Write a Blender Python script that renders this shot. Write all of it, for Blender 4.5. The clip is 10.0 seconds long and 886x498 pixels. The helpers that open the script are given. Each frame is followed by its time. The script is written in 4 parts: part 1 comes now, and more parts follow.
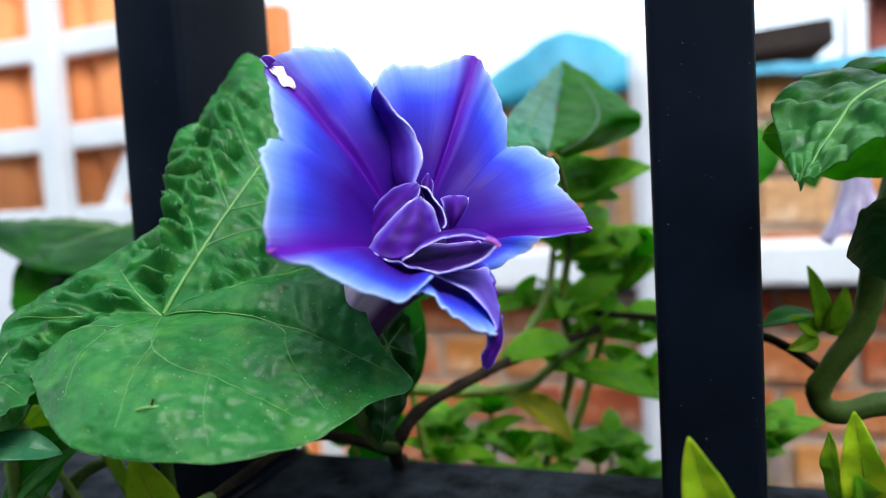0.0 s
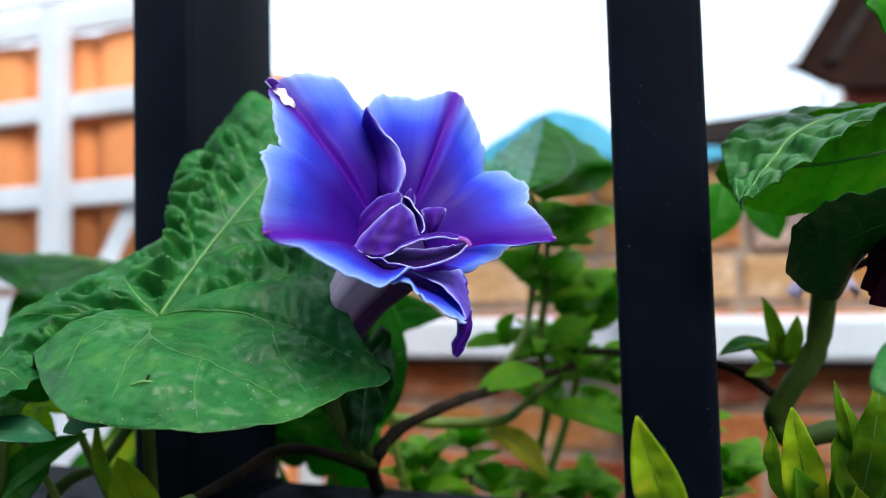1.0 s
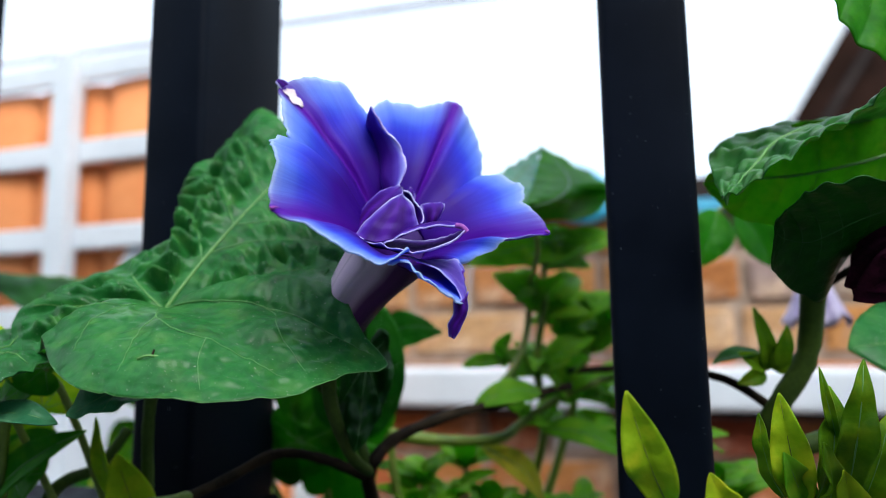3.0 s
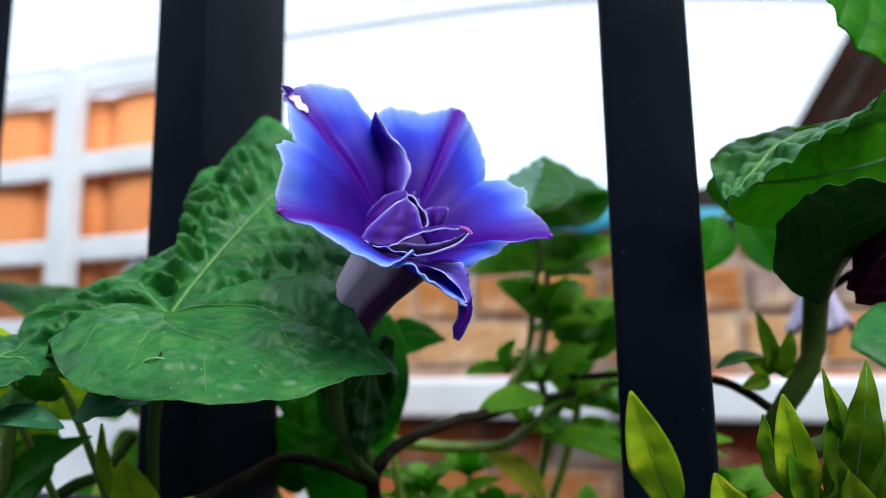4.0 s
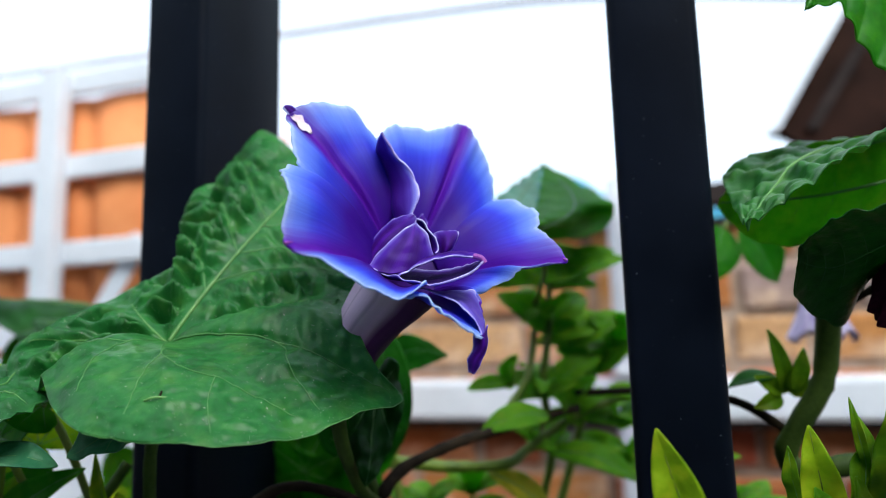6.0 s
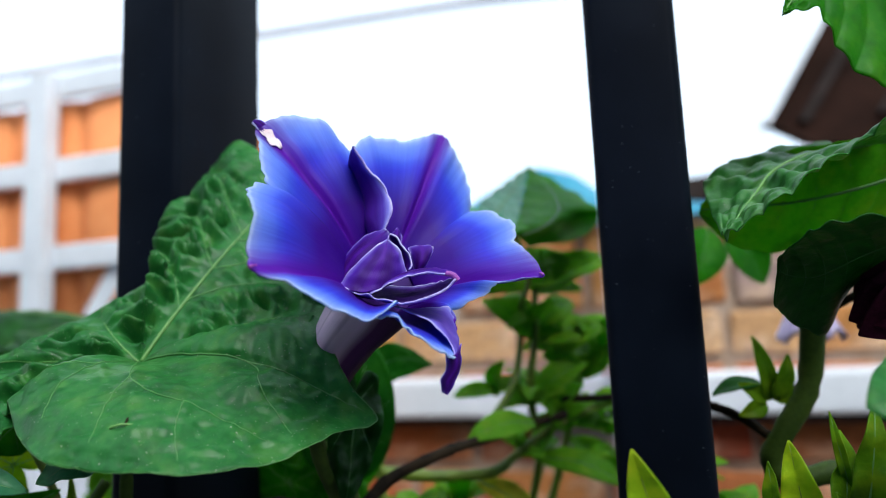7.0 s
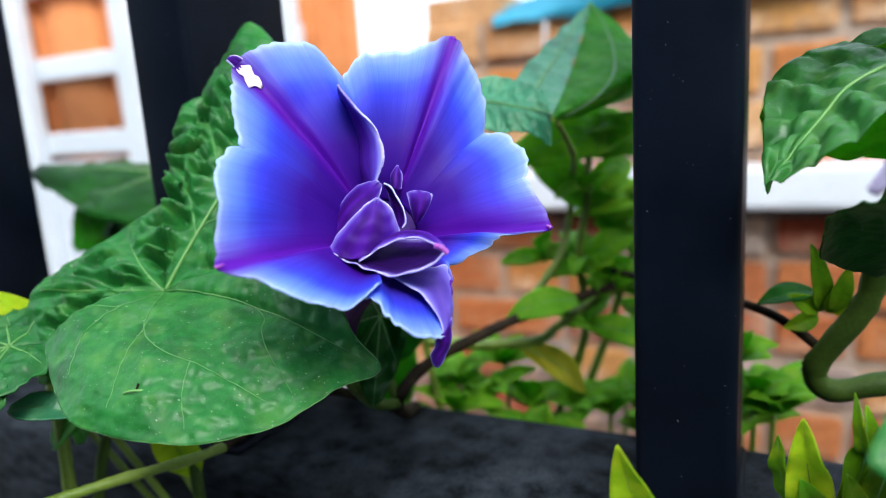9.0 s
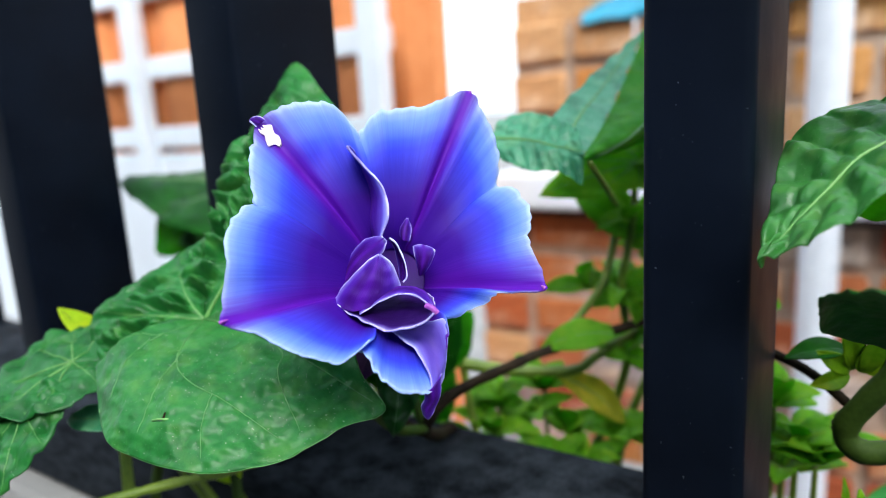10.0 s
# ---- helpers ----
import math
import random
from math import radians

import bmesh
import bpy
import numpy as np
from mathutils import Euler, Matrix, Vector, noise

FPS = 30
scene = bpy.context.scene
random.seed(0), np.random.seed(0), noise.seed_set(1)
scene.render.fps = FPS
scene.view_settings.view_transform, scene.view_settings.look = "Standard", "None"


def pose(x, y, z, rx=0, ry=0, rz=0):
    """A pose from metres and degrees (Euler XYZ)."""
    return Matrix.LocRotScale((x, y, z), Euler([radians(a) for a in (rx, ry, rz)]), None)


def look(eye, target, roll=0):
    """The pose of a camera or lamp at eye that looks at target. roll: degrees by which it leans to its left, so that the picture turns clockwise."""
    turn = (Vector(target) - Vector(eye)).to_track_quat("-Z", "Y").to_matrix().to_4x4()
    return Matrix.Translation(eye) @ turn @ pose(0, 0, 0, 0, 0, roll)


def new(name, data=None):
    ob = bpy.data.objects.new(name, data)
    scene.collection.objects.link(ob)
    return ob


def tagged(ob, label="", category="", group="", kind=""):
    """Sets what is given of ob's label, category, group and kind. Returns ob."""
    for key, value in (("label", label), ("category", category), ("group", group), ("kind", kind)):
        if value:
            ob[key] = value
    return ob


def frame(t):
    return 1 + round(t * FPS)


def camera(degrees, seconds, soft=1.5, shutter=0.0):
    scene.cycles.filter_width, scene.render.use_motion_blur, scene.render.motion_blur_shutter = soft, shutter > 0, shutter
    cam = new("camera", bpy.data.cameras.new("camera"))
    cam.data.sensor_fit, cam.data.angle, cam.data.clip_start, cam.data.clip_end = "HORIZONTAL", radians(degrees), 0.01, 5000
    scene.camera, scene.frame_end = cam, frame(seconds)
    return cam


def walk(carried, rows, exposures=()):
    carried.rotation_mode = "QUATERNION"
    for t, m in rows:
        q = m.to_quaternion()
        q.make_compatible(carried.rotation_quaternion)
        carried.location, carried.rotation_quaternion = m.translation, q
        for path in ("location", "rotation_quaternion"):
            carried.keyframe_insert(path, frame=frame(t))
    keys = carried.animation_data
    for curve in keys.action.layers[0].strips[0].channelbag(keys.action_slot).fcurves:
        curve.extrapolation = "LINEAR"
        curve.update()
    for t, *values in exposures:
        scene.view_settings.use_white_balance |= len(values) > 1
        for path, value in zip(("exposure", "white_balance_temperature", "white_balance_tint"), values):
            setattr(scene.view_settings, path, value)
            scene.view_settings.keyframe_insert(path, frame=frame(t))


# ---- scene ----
# Camera: a phone held close to a bloom that grows through a railing.
cam = camera(66.2, 10.0, soft=0.5)
cam.data.dof.use_dof = True
cam.data.dof.focus_distance = 0.153
cam.data.dof.aperture_fstop = 9.0
ROWS = [
    (0.0, 0.0000, -0.0000, 1.2000, 86.39, 3.24, -0.20),
    (0.5, 0.0013, -0.0077, 1.1911, 90.90, 1.89, -0.19),
    (1.0, 0.0024, -0.0151, 1.1841, 92.78, 1.50, -0.90),
    (1.5, 0.0059, -0.0185, 1.1776, 93.68, 1.29, -1.51),
    (2.0, 0.0088, -0.0297, 1.1766, 96.43, 1.29, -0.24),
    (2.5, 0.0070, -0.0237, 1.1709, 96.25, 0.74, -1.14),
    (3.0, 0.0026, -0.0202, 1.1680, 97.55, 0.75, -0.93),
    (4.5, 0.0019, -0.0215, 1.1656, 98.58, 0.94, -0.77),
    (5.0, 0.0046, -0.0196, 1.1675, 98.26, 1.19, -1.10),
    (5.5, 0.0020, -0.0161, 1.1718, 98.15, 1.53, -1.59),
    (5.7, -0.0035, -0.0168, 1.1729, 98.26, 1.31, -1.49),
    (6.8, -0.0002, -0.0113, 1.1763, 98.32, 2.55, -2.81),
    (7.0, 0.0020, -0.0137, 1.1785, 97.92, 2.41, -1.97),
    (7.5, 0.0059, -0.0147, 1.1794, 97.46, 2.51, -0.95),
    (8.0, 0.0087, -0.0199, 1.1836, 97.09, 2.51, -0.10),
    (8.5, 0.0147, -0.0074, 1.1964, 84.55, 2.21, 2.01),
    (8.7, 0.0220, -0.0039, 1.2060, 79.47, 3.18, 4.43),
    (9.0, 0.0256, -0.0005, 1.2177, 79.06, 3.59, 6.21),
    (9.5, 0.0338, 0.0000, 1.2320, 79.67, 3.52, 9.95),
    (10.0, 0.0469, -0.0005, 1.2320, 78.67, 3.17, 14.14),
]
walk(cam, [(t, pose(x, y, z, rx, ry, rz)) for t, x, y, z, rx, ry, rz in ROWS],
     exposures=[(t, s, 5950, 5) for t, s in ((0.0, 0.33), (1.0, 0.15), (2.5, 0.04), (6.5, 0.0), (7.0, -0.08), (8.0, -0.16), (8.5, 0.25), (9.0, 0.45), (10.0, 0.45))])

# ---- light: bright hazy sky, soft sun ----
world = bpy.data.worlds.new("sky")
scene.world = world
world.use_nodes = True
wt = world.node_tree
sky = wt.nodes.new("ShaderNodeTexSky")
sky.sky_type, sky.sun_disc = "NISHITA", False
SUN_UP, SUN_TURN = 49.0, 165.0
sky.sun_elevation, sky.sun_rotation = radians(SUN_UP), radians(SUN_TURN)
sky.air_density, sky.dust_density, sky.ozone_density = 1.0, 4.0, 0.6
veil = wt.nodes.new("ShaderNodeMix")   # thin bright cloud over the whole sky
veil.data_type, veil.blend_type = "RGBA", "ADD"
veil.inputs["Factor"].default_value = 1.0
veil.inputs[7].default_value = (9.6, 9.9, 10.3, 1)
wt.links.new(sky.outputs[0], veil.inputs[6])
wt.links.new(veil.outputs[2], wt.nodes["Background"].inputs["Color"])
wt.nodes["Background"].inputs["Strength"].default_value = 0.114
sun = new("sun", bpy.data.lights.new("sun", "SUN"))
sun.data.energy, sun.data.angle, sun.data.color = 2.3, radians(28), (1.0, 0.96, 0.9)
su = Vector((math.sin(radians(SUN_TURN)) * math.cos(radians(SUN_UP)), math.cos(radians(SUN_TURN)) * math.cos(radians(SUN_UP)), math.sin(radians(SUN_UP))))
sun.matrix_world = look(su * 8, (0, 0, 0))

# ---- materials ----


def material(name, rough=0.5, metal=0.0, gloss=0.5):
    m = bpy.data.materials.new(name)
    m.use_nodes = True
    b = m.node_tree.nodes["Principled BSDF"]
    b.inputs["Roughness"].default_value, b.inputs["Metallic"].default_value = rough, metal
    b.inputs["Specular IOR Level"].default_value = gloss
    return m, m.node_tree, b


def node(nt, kind, **kw):
    n = nt.nodes.new(kind)
    for k, v in kw.items():
        n.inputs[k.replace("_", " ")].default_value = v
    return n


def ramp(nt, fac, stops):
    r = nt.nodes.new("ShaderNodeValToRGB")
    e = r.color_ramp.elements
    while len(e) < len(stops):
        e.new(0.5)
    for s, (p, c) in zip(e, stops):
        s.position, s.color = p, (*c, 1)
    nt.links.new(fac, r.inputs["Fac"])
    return r.outputs["Color"]


def texture(nt, scale, detail=4, stretch=(1, 1, 1), kind="ShaderNodeTexNoise"):
    co = nt.nodes.new("ShaderNodeTexCoord")
    mp = nt.nodes.new("ShaderNodeMapping")
    mp.inputs["Scale"].default_value = stretch
    nt.links.new(co.outputs["Object"], mp.inputs["Vector"])
    n = nt.nodes.new(kind)
    n.inputs["Scale"].default_value = scale
    if kind == "ShaderNodeTexNoise":
        n.inputs["Detail"].default_value = detail
    nt.links.new(mp.outputs[0], n.inputs["Vector"])
    return n


def blend(nt, fac, a, b, how="MIX"):
    mx = nt.nodes.new("ShaderNodeMix")
    mx.data_type, mx.blend_type = "RGBA", how
    for socket, v in ((mx.inputs["Factor"], fac), (mx.inputs[6], a), (mx.inputs[7], b)):
        if isinstance(v, (int, float)):
            socket.default_value = v
        elif isinstance(v, tuple):
            socket.default_value = (*v, 1)
        else:
            nt.links.new(v, socket)
    return mx.outputs[2]


def bumped(nt, b, height, strength, distance):
    bp = node(nt, "ShaderNodeBump", Strength=strength, Distance=distance)
    nt.links.new(height, bp.inputs["Height"])
    nt.links.new(bp.outputs[0], b.inputs["Normal"])


def sheer(nt, b, colour, share):
    """Lets part of the light through a thin leaf or petal."""
    tr = nt.nodes.new("ShaderNodeBsdfTranslucent")
    mx = nt.nodes.new("ShaderNodeMixShader")
    mx.inputs[0].default_value = share
    nt.links.new(colour, tr.inputs["Color"])
    nt.links.new(b.outputs[0], mx.inputs[1])
    nt.links.new(tr.outputs[0], mx.inputs[2])
    nt.links.new(mx.outputs[0], nt.nodes["Material Output"].inputs["Surface"])


def plain(name, dark, light, rough=0.5, scale=60, metal=0.0, relief=0.15, fine=0.0004, stretch=(1, 1, 1), gloss=0.5):
    m, nt, b = material(name, rough, metal, gloss)
    big, small = texture(nt, scale, 3, stretch), texture(nt, scale * 9, 5, stretch)
    f = blend(nt, 0.35, big.outputs["Fac"], small.outputs["Fac"])
    nt.links.new(ramp(nt, f, [(0.35, dark), (0.65, light)]), b.inputs["Base Color"])
    bumped(nt, b, small.outputs["Fac"], relief, fine)
    return m


def leafy(name, deep, mid, pale, rough=0.42, share=0.22, scale=70, gloss=0.16, dusty=0.0, relief=0.6):
    m, nt, b = material(name, rough, 0.0, gloss)
    big, small = texture(nt, scale, 4), texture(nt, scale * 8, 5)
    f = blend(nt, 0.3, big.outputs["Fac"], small.outputs["Fac"])
    c = ramp(nt, f, [(0.3, deep), (0.5, mid), (0.72, pale)])
    net = texture(nt, scale * 4.2, kind="ShaderNodeTexVoronoi")
    net.feature = "DISTANCE_TO_EDGE"
    c = blend(nt, ramp(nt, net.outputs["Distance"], [(0.0, (0.2, 0.2, 0.2)), (0.06, (0.0, 0.0, 0.0))]), c, pale)
    blot = texture(nt, scale * 1.7, 5)
    c = blend(nt, ramp(nt, blot.outputs["Fac"], [(0.52, (0, 0, 0)), (0.66, (0.55, 0.55, 0.55))]), c, tuple(0.45 * v for v in mid))
    sun_spot = texture(nt, scale * 2.4, 5)
    c = blend(nt, ramp(nt, sun_spot.outputs["Fac"], [(0.52, (0, 0, 0)), (0.70, (0.42, 0.42, 0.42))]), c, (1.7 * pale[0], 1.1 * pale[1], pale[2]))
    dust = texture(nt, scale * 26, 2)
    c = blend(nt, ramp(nt, dust.outputs["Fac"], [(0.70, (0, 0, 0)), (0.73, (dusty, dusty, dusty))]), c, (0.45, 0.50, 0.40))
    info = nt.nodes.new("ShaderNodeObjectInfo")
    c = blend(nt, 1.0, c, ramp(nt, info.outputs["Random"], [(0.0, (0.8, 0.85, 0.8)), (1.0, (1.15, 1.1, 1.0))]), "MULTIPLY")
    nt.links.new(c, b.inputs["Base Color"])
    cell = texture(nt, scale * 5, kind="ShaderNodeTexVoronoi")
    cell.feature = "SMOOTH_F1"
    dome = ramp(nt, cell.outputs["Distance"], [(0.1, (1, 1, 1)), (0.75, (0, 0, 0))])
    bumped(nt, b, blend(nt, 0.4, blend(nt, 0.45, dome, texture(nt, scale * 3, 3).outputs["Fac"]), small.outputs["Fac"]), relief, 0.0010)
    sheer(nt, b, blend(nt, 0.6, c, (0.14, 0.46, 0.008)), share)
    return m


def bloom(name, throat, body, outer, edge, stripe, share=0.3):
    """Petal colour from two mesh attributes: rim (0 at the throat, 1 at the edge) and mid (0 on the midrib, 1 beside the next petal)."""
    m, nt, b = material(name, 0.5)
    rim, mid = nt.nodes.new("ShaderNodeAttribute"), nt.nodes.new("ShaderNodeAttribute")
    rim.attribute_name, mid.attribute_name = "rim", "mid"
    co = node(nt, "ShaderNodeCombineXYZ")
    nt.links.new(mid.outputs["Fac"], co.inputs[0])
    nt.links.new(rim.outputs["Fac"], co.inputs[1])
    mp = nt.nodes.new("ShaderNodeMapping")
    mp.inputs["Scale"].default_value = (26, 1.3, 1)
    nt.links.new(co.outputs[0], mp.inputs["Vector"])
    streak = node(nt, "ShaderNodeTexNoise", Scale=1.0, Detail=5.0)
    nt.links.new(mp.outputs[0], streak.inputs["Vector"])
    soft = texture(nt, 90, 3)
    shift = nt.nodes.new("ShaderNodeMath")
    shift.operation = "MULTIPLY_ADD"
    nt.links.new(streak.outputs["Fac"], shift.inputs[0])
    shift.inputs[1].default_value = 0.035
    nt.links.new(rim.outputs["Fac"], shift.inputs[2])
    c = ramp(nt, shift.outputs[0], [(0.42, throat), (0.66, blend_colour(throat, body, 0.75)), (0.73, body), (0.92, outer)])
    rimline = ramp(nt, rim.outputs["Fac"], [(0.78, (0, 0, 0)), (0.91, (0.14, 0.14, 0.14)), (0.965, (0.36, 0.36, 0.36)), (0.992, (0.78, 0.78, 0.78))])
    c = blend(nt, rimline, c, edge)
    band = nt.nodes.new("ShaderNodeMath")
    band.operation = "MULTIPLY_ADD"
    nt.links.new(streak.outputs["Fac"], band.inputs[0])
    band.inputs[1].default_value = 0.14
    nt.links.new(mid.outputs["Fac"], band.inputs[2])
    stripes = ramp(nt, band.outputs[0], [(0.10, (1, 1, 1)), (0.19, (0.75, 0.75, 0.75)), (0.30, (0.25, 0.25, 0.25)), (0.48, (0, 0, 0))])
    c = blend(nt, stripes, c, stripe)
    hair_at = nt.nodes.new("ShaderNodeMapping")
    hair_at.inputs["Scale"].default_value = (95, 2.2, 1)
    nt.links.new(co.outputs[0], hair_at.inputs["Vector"])
    hair = node(nt, "ShaderNodeTexNoise", Scale=1.0, Detail=3.0)
    nt.links.new(hair_at.outputs[0], hair.inputs["Vector"])
    c = blend(nt, 1.0, c, ramp(nt, hair.outputs["Fac"], [(0.35, (0.93, 0.90, 0.96)), (0.65, (1.05, 1.06, 1.03))]), "MULTIPLY")
    c = blend(nt, 1.0, c, ramp(nt, blend(nt, 0.5, streak.outputs["Fac"], soft.outputs["Fac"]), [(0.3, (0.93, 0.91, 0.96)), (0.7, (1.05, 1.06, 1.03))]), "MULTIPLY")
    nt.links.new(c, b.inputs["Base Color"])
    b.inputs["Specular IOR Level"].default_value = 0.2
    bumped(nt, b, blend(nt, 0.5, streak.outputs["Fac"], soft.outputs["Fac"]), 0.4, 0.0006)
    sheer(nt, b, c, share)
    return m


def blend_colour(a, b, f):
    return tuple(x + (y - x) * f for x, y in zip(a, b))


PETAL = bloom("petal_blue", (0.054, 0.006, 0.33), (0.050, 0.060, 0.75), (0.108, 0.240, 0.96), (0.66, 0.84, 1.0), (0.125, 0.008, 0.46), 0.34)
# Inside of the mouth: its shade is painted as a deeper violet.
MOUTH = bloom("petal_mouth_shade", (0.014, 0.001, 0.060), (0.024, 0.003, 0.10), (0.060, 0.020, 0.26), (0.66, 0.62, 1.0), (0.016, 0.001, 0.07), 0.05)
FOLDED = bloom("petal_folded", (0.060, 0.010, 0.30), (0.120, 0.060, 0.54), (0.250, 0.240, 0.86), (0.80, 0.78, 1.0), (0.070, 0.008, 0.30), 0.25)
INNER = bloom("petal_violet", (0.048, 0.003, 0.19), (0.074, 0.012, 0.36), (0.120, 0.050, 0.54), (0.66, 0.62, 1.0), (0.086, 0.007, 0.34), 0.2)
FRILL = plain("petal_edge", (0.26, 0.20, 0.70), (0.66, 0.60, 0.97), 0.5, 300)
TUBE = bloom("flower_tube", (0.030, 0.006, 0.055), (0.11, 0.030, 0.15), (0.86, 0.62, 0.86), (0.92, 0.78, 0.90), (0.20, 0.08, 0.22), 0.2)
LILACPETAL = bloom("petal_lilac", (0.13, 0.07, 0.52), (0.20, 0.15, 0.70), (0.30, 0.28, 0.82), (0.80, 0.80, 1.0), (0.16, 0.09, 0.55), 0.3)
PINK = plain("pink_tip", (0.22, 0.02, 0.34), (0.50, 0.15, 0.58), 0.5, 300)
SCAR = plain("dead_tissue", (0.70, 0.50, 0.55), (0.95, 0.90, 0.90), 0.7, 260)
MAROON = plain("withered_bloom", (0.022, 0.003, 0.012), (0.075, 0.008, 0.032), 0.7, 120, gloss=0.1)
LILAC = plain("lilac_bloom", (0.35, 0.26, 0.55), (0.75, 0.68, 0.85), 0.5, 60, stretch=(4, 4, 0.6))
# Darker copy of the leaf green, with deep shade put into the colour.
DARKLEAF = leafy("leaf_painted_deep_shade", (0.003, 0.034, 0.003), (0.006, 0.062, 0.005), (0.016, 0.115, 0.010), 0.40, 0.2, gloss=0.22)
LEAF = leafy("vine_leaf", (0.010, 0.080, 0.015), (0.019, 0.148, 0.028), (0.052, 0.225, 0.046), 0.38, 0.16, gloss=0.28, dusty=0.8, relief=0.5)
# Copy of the leaf green darkened to paint in shade.
BACKLEAF = leafy("leaf_painted_shaded", (0.004, 0.052, 0.003), (0.010, 0.098, 0.005), (0.026, 0.165, 0.009), 0.46, 0.24, gloss=0.12)
# Lit copy of the leaf green: light shining through is put into the colour.
MIDLEAF = leafy("leaf_painted_lit", (0.016, 0.160, 0.005), (0.040, 0.280, 0.008), (0.090, 0.390, 0.014), 0.40, 0.55)
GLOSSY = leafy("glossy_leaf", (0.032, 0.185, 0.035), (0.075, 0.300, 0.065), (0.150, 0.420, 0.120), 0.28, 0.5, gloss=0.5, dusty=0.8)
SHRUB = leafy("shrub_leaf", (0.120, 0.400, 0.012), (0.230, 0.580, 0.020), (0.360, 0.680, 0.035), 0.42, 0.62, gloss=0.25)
OLIVELEAF = leafy("olive_young_leaf", (0.075, 0.200, 0.004), (0.140, 0.310, 0.006), (0.260, 0.460, 0.012), 0.4, 0.4)
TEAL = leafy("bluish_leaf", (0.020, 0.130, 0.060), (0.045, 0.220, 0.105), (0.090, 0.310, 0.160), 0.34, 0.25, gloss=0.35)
# Sky sheen on the folded leaf, put into its base colour.
PALETEAL = leafy("leaf_painted_sky_sheen", (0.030, 0.180, 0.100), (0.070, 0.310, 0.180), (0.140, 0.430, 0.270), 0.34, 0.25, gloss=0.35)
SHOOT = leafy("young_leaf", (0.320, 0.540, 0.010), (0.480, 0.680, 0.014), (0.640, 0.780, 0.030), 0.4, 0.5)
YELLOWED = leafy("yellowing_leaf", (0.480, 0.430, 0.015), (0.620, 0.550, 0.025), (0.700, 0.640, 0.050), 0.5, 0.35)
VEIN = plain("leaf_vein", (0.11, 0.28, 0.06), (0.18, 0.38, 0.10), 0.5, 120)
FINEVEIN = plain("fine_leaf_vein", (0.075, 0.235, 0.05), (0.115, 0.30, 0.075), 0.5, 120)
# Vein colour darkened to go with the painted shade.
DARKVEIN = plain("vein_painted_shaded", (0.012, 0.10, 0.008), (0.025, 0.15, 0.014), 0.5, 120)
STEM = plain("green_stem", (0.09, 0.16, 0.010), (0.20, 0.29, 0.025), 0.5, 90)
OLIVE = plain("olive_stem", (0.022, 0.050, 0.005), (0.060, 0.105, 0.012), 0.6, 90, gloss=0.2)
BROWN = plain("woody_stem", (0.012, 0.009, 0.006), (0.040, 0.027, 0.014), 0.8, 110, relief=0.5, gloss=0.12)
def powder_coat():
    m, nt, b = material("black_powder_coat", 0.44, 0.0, 0.085)
    big, fine, dust = texture(nt, 30, 4), texture(nt, 700, 3), texture(nt, 900, 2)
    c = ramp(nt, big.outputs["Fac"], [(0.35, (0.0024, 0.0040, 0.0085)), (0.65, (0.0042, 0.0072, 0.0150))])
    c = blend(nt, ramp(nt, dust.outputs["Fac"], [(0.745, (0, 0, 0)), (0.78, (0.8, 0.8, 0.8))]), c, (0.14, 0.16, 0.18))
    nt.links.new(c, b.inputs["Base Color"])
    nt.links.new(ramp(nt, big.outputs["Fac"], [(0.3, (0.38, 0.38, 0.38)), (0.7, (0.55, 0.55, 0.55))]), b.inputs["Roughness"])
    bumped(nt, b, fine.outputs["Fac"], 0.12, 0.0002)
    return m


BLACK = powder_coat()
SCUFFED = plain("scuffed_black_coat", (0.002, 0.003, 0.0045), (0.032, 0.038, 0.047), 0.8, 110, relief=0.4, fine=0.0004, gloss=0.06, stretch=(1, 1, 3))
MORTAR = plain("mortar", (0.344, 0.238, 0.164), (0.492, 0.385, 0.303), 0.95, 30, relief=0.6, fine=0.003)
WHITE = plain("white_paint", (0.70, 0.74, 0.79), (0.80, 0.84, 0.89), 0.5, 9, relief=0.1, fine=0.001)
PVC = plain("pale_pvc", (0.60, 0.63, 0.68), (0.72, 0.75, 0.80), 0.4, 7, relief=0.05, fine=0.001)
ORANGE = plain("orange_render", (0.70, 0.22, 0.06), (0.84, 0.32, 0.11), 0.8, 5, relief=0.3, fine=0.003)
TARP = plain("blue_tarp", (0.012, 0.17, 0.28), (0.04, 0.32, 0.46), 0.45, 8, relief=0.3, fine=0.004)
ROOF = plain("dark_roof", (0.014, 0.011, 0.010), (0.040, 0.030, 0.027), 0.85, 6, relief=0.4, fine=0.004, gloss=0.15)
TIMBER = plain("brown_timber", (0.014, 0.006, 0.004), (0.034, 0.015, 0.010), 0.85, 8, relief=0.3, fine=0.003, gloss=0.1)
REDWALL = plain("red_render", (0.24, 0.06, 0.04), (0.36, 0.10, 0.07), 0.85, 6, relief=0.3, fine=0.003)
CONCRETE = plain("pale_concrete", (0.17, 0.165, 0.155), (0.26, 0.25, 0.235), 0.9, 4, relief=0.4, fine=0.004)
SLATE = plain("slate_blue_render", (0.035, 0.045, 0.06), (0.06, 0.075, 0.10), 0.9, 6)
SOIL = plain("dark_soil", (0.02, 0.014, 0.01), (0.06, 0.04, 0.028), 0.95, 40, relief=0.9, fine=0.01)


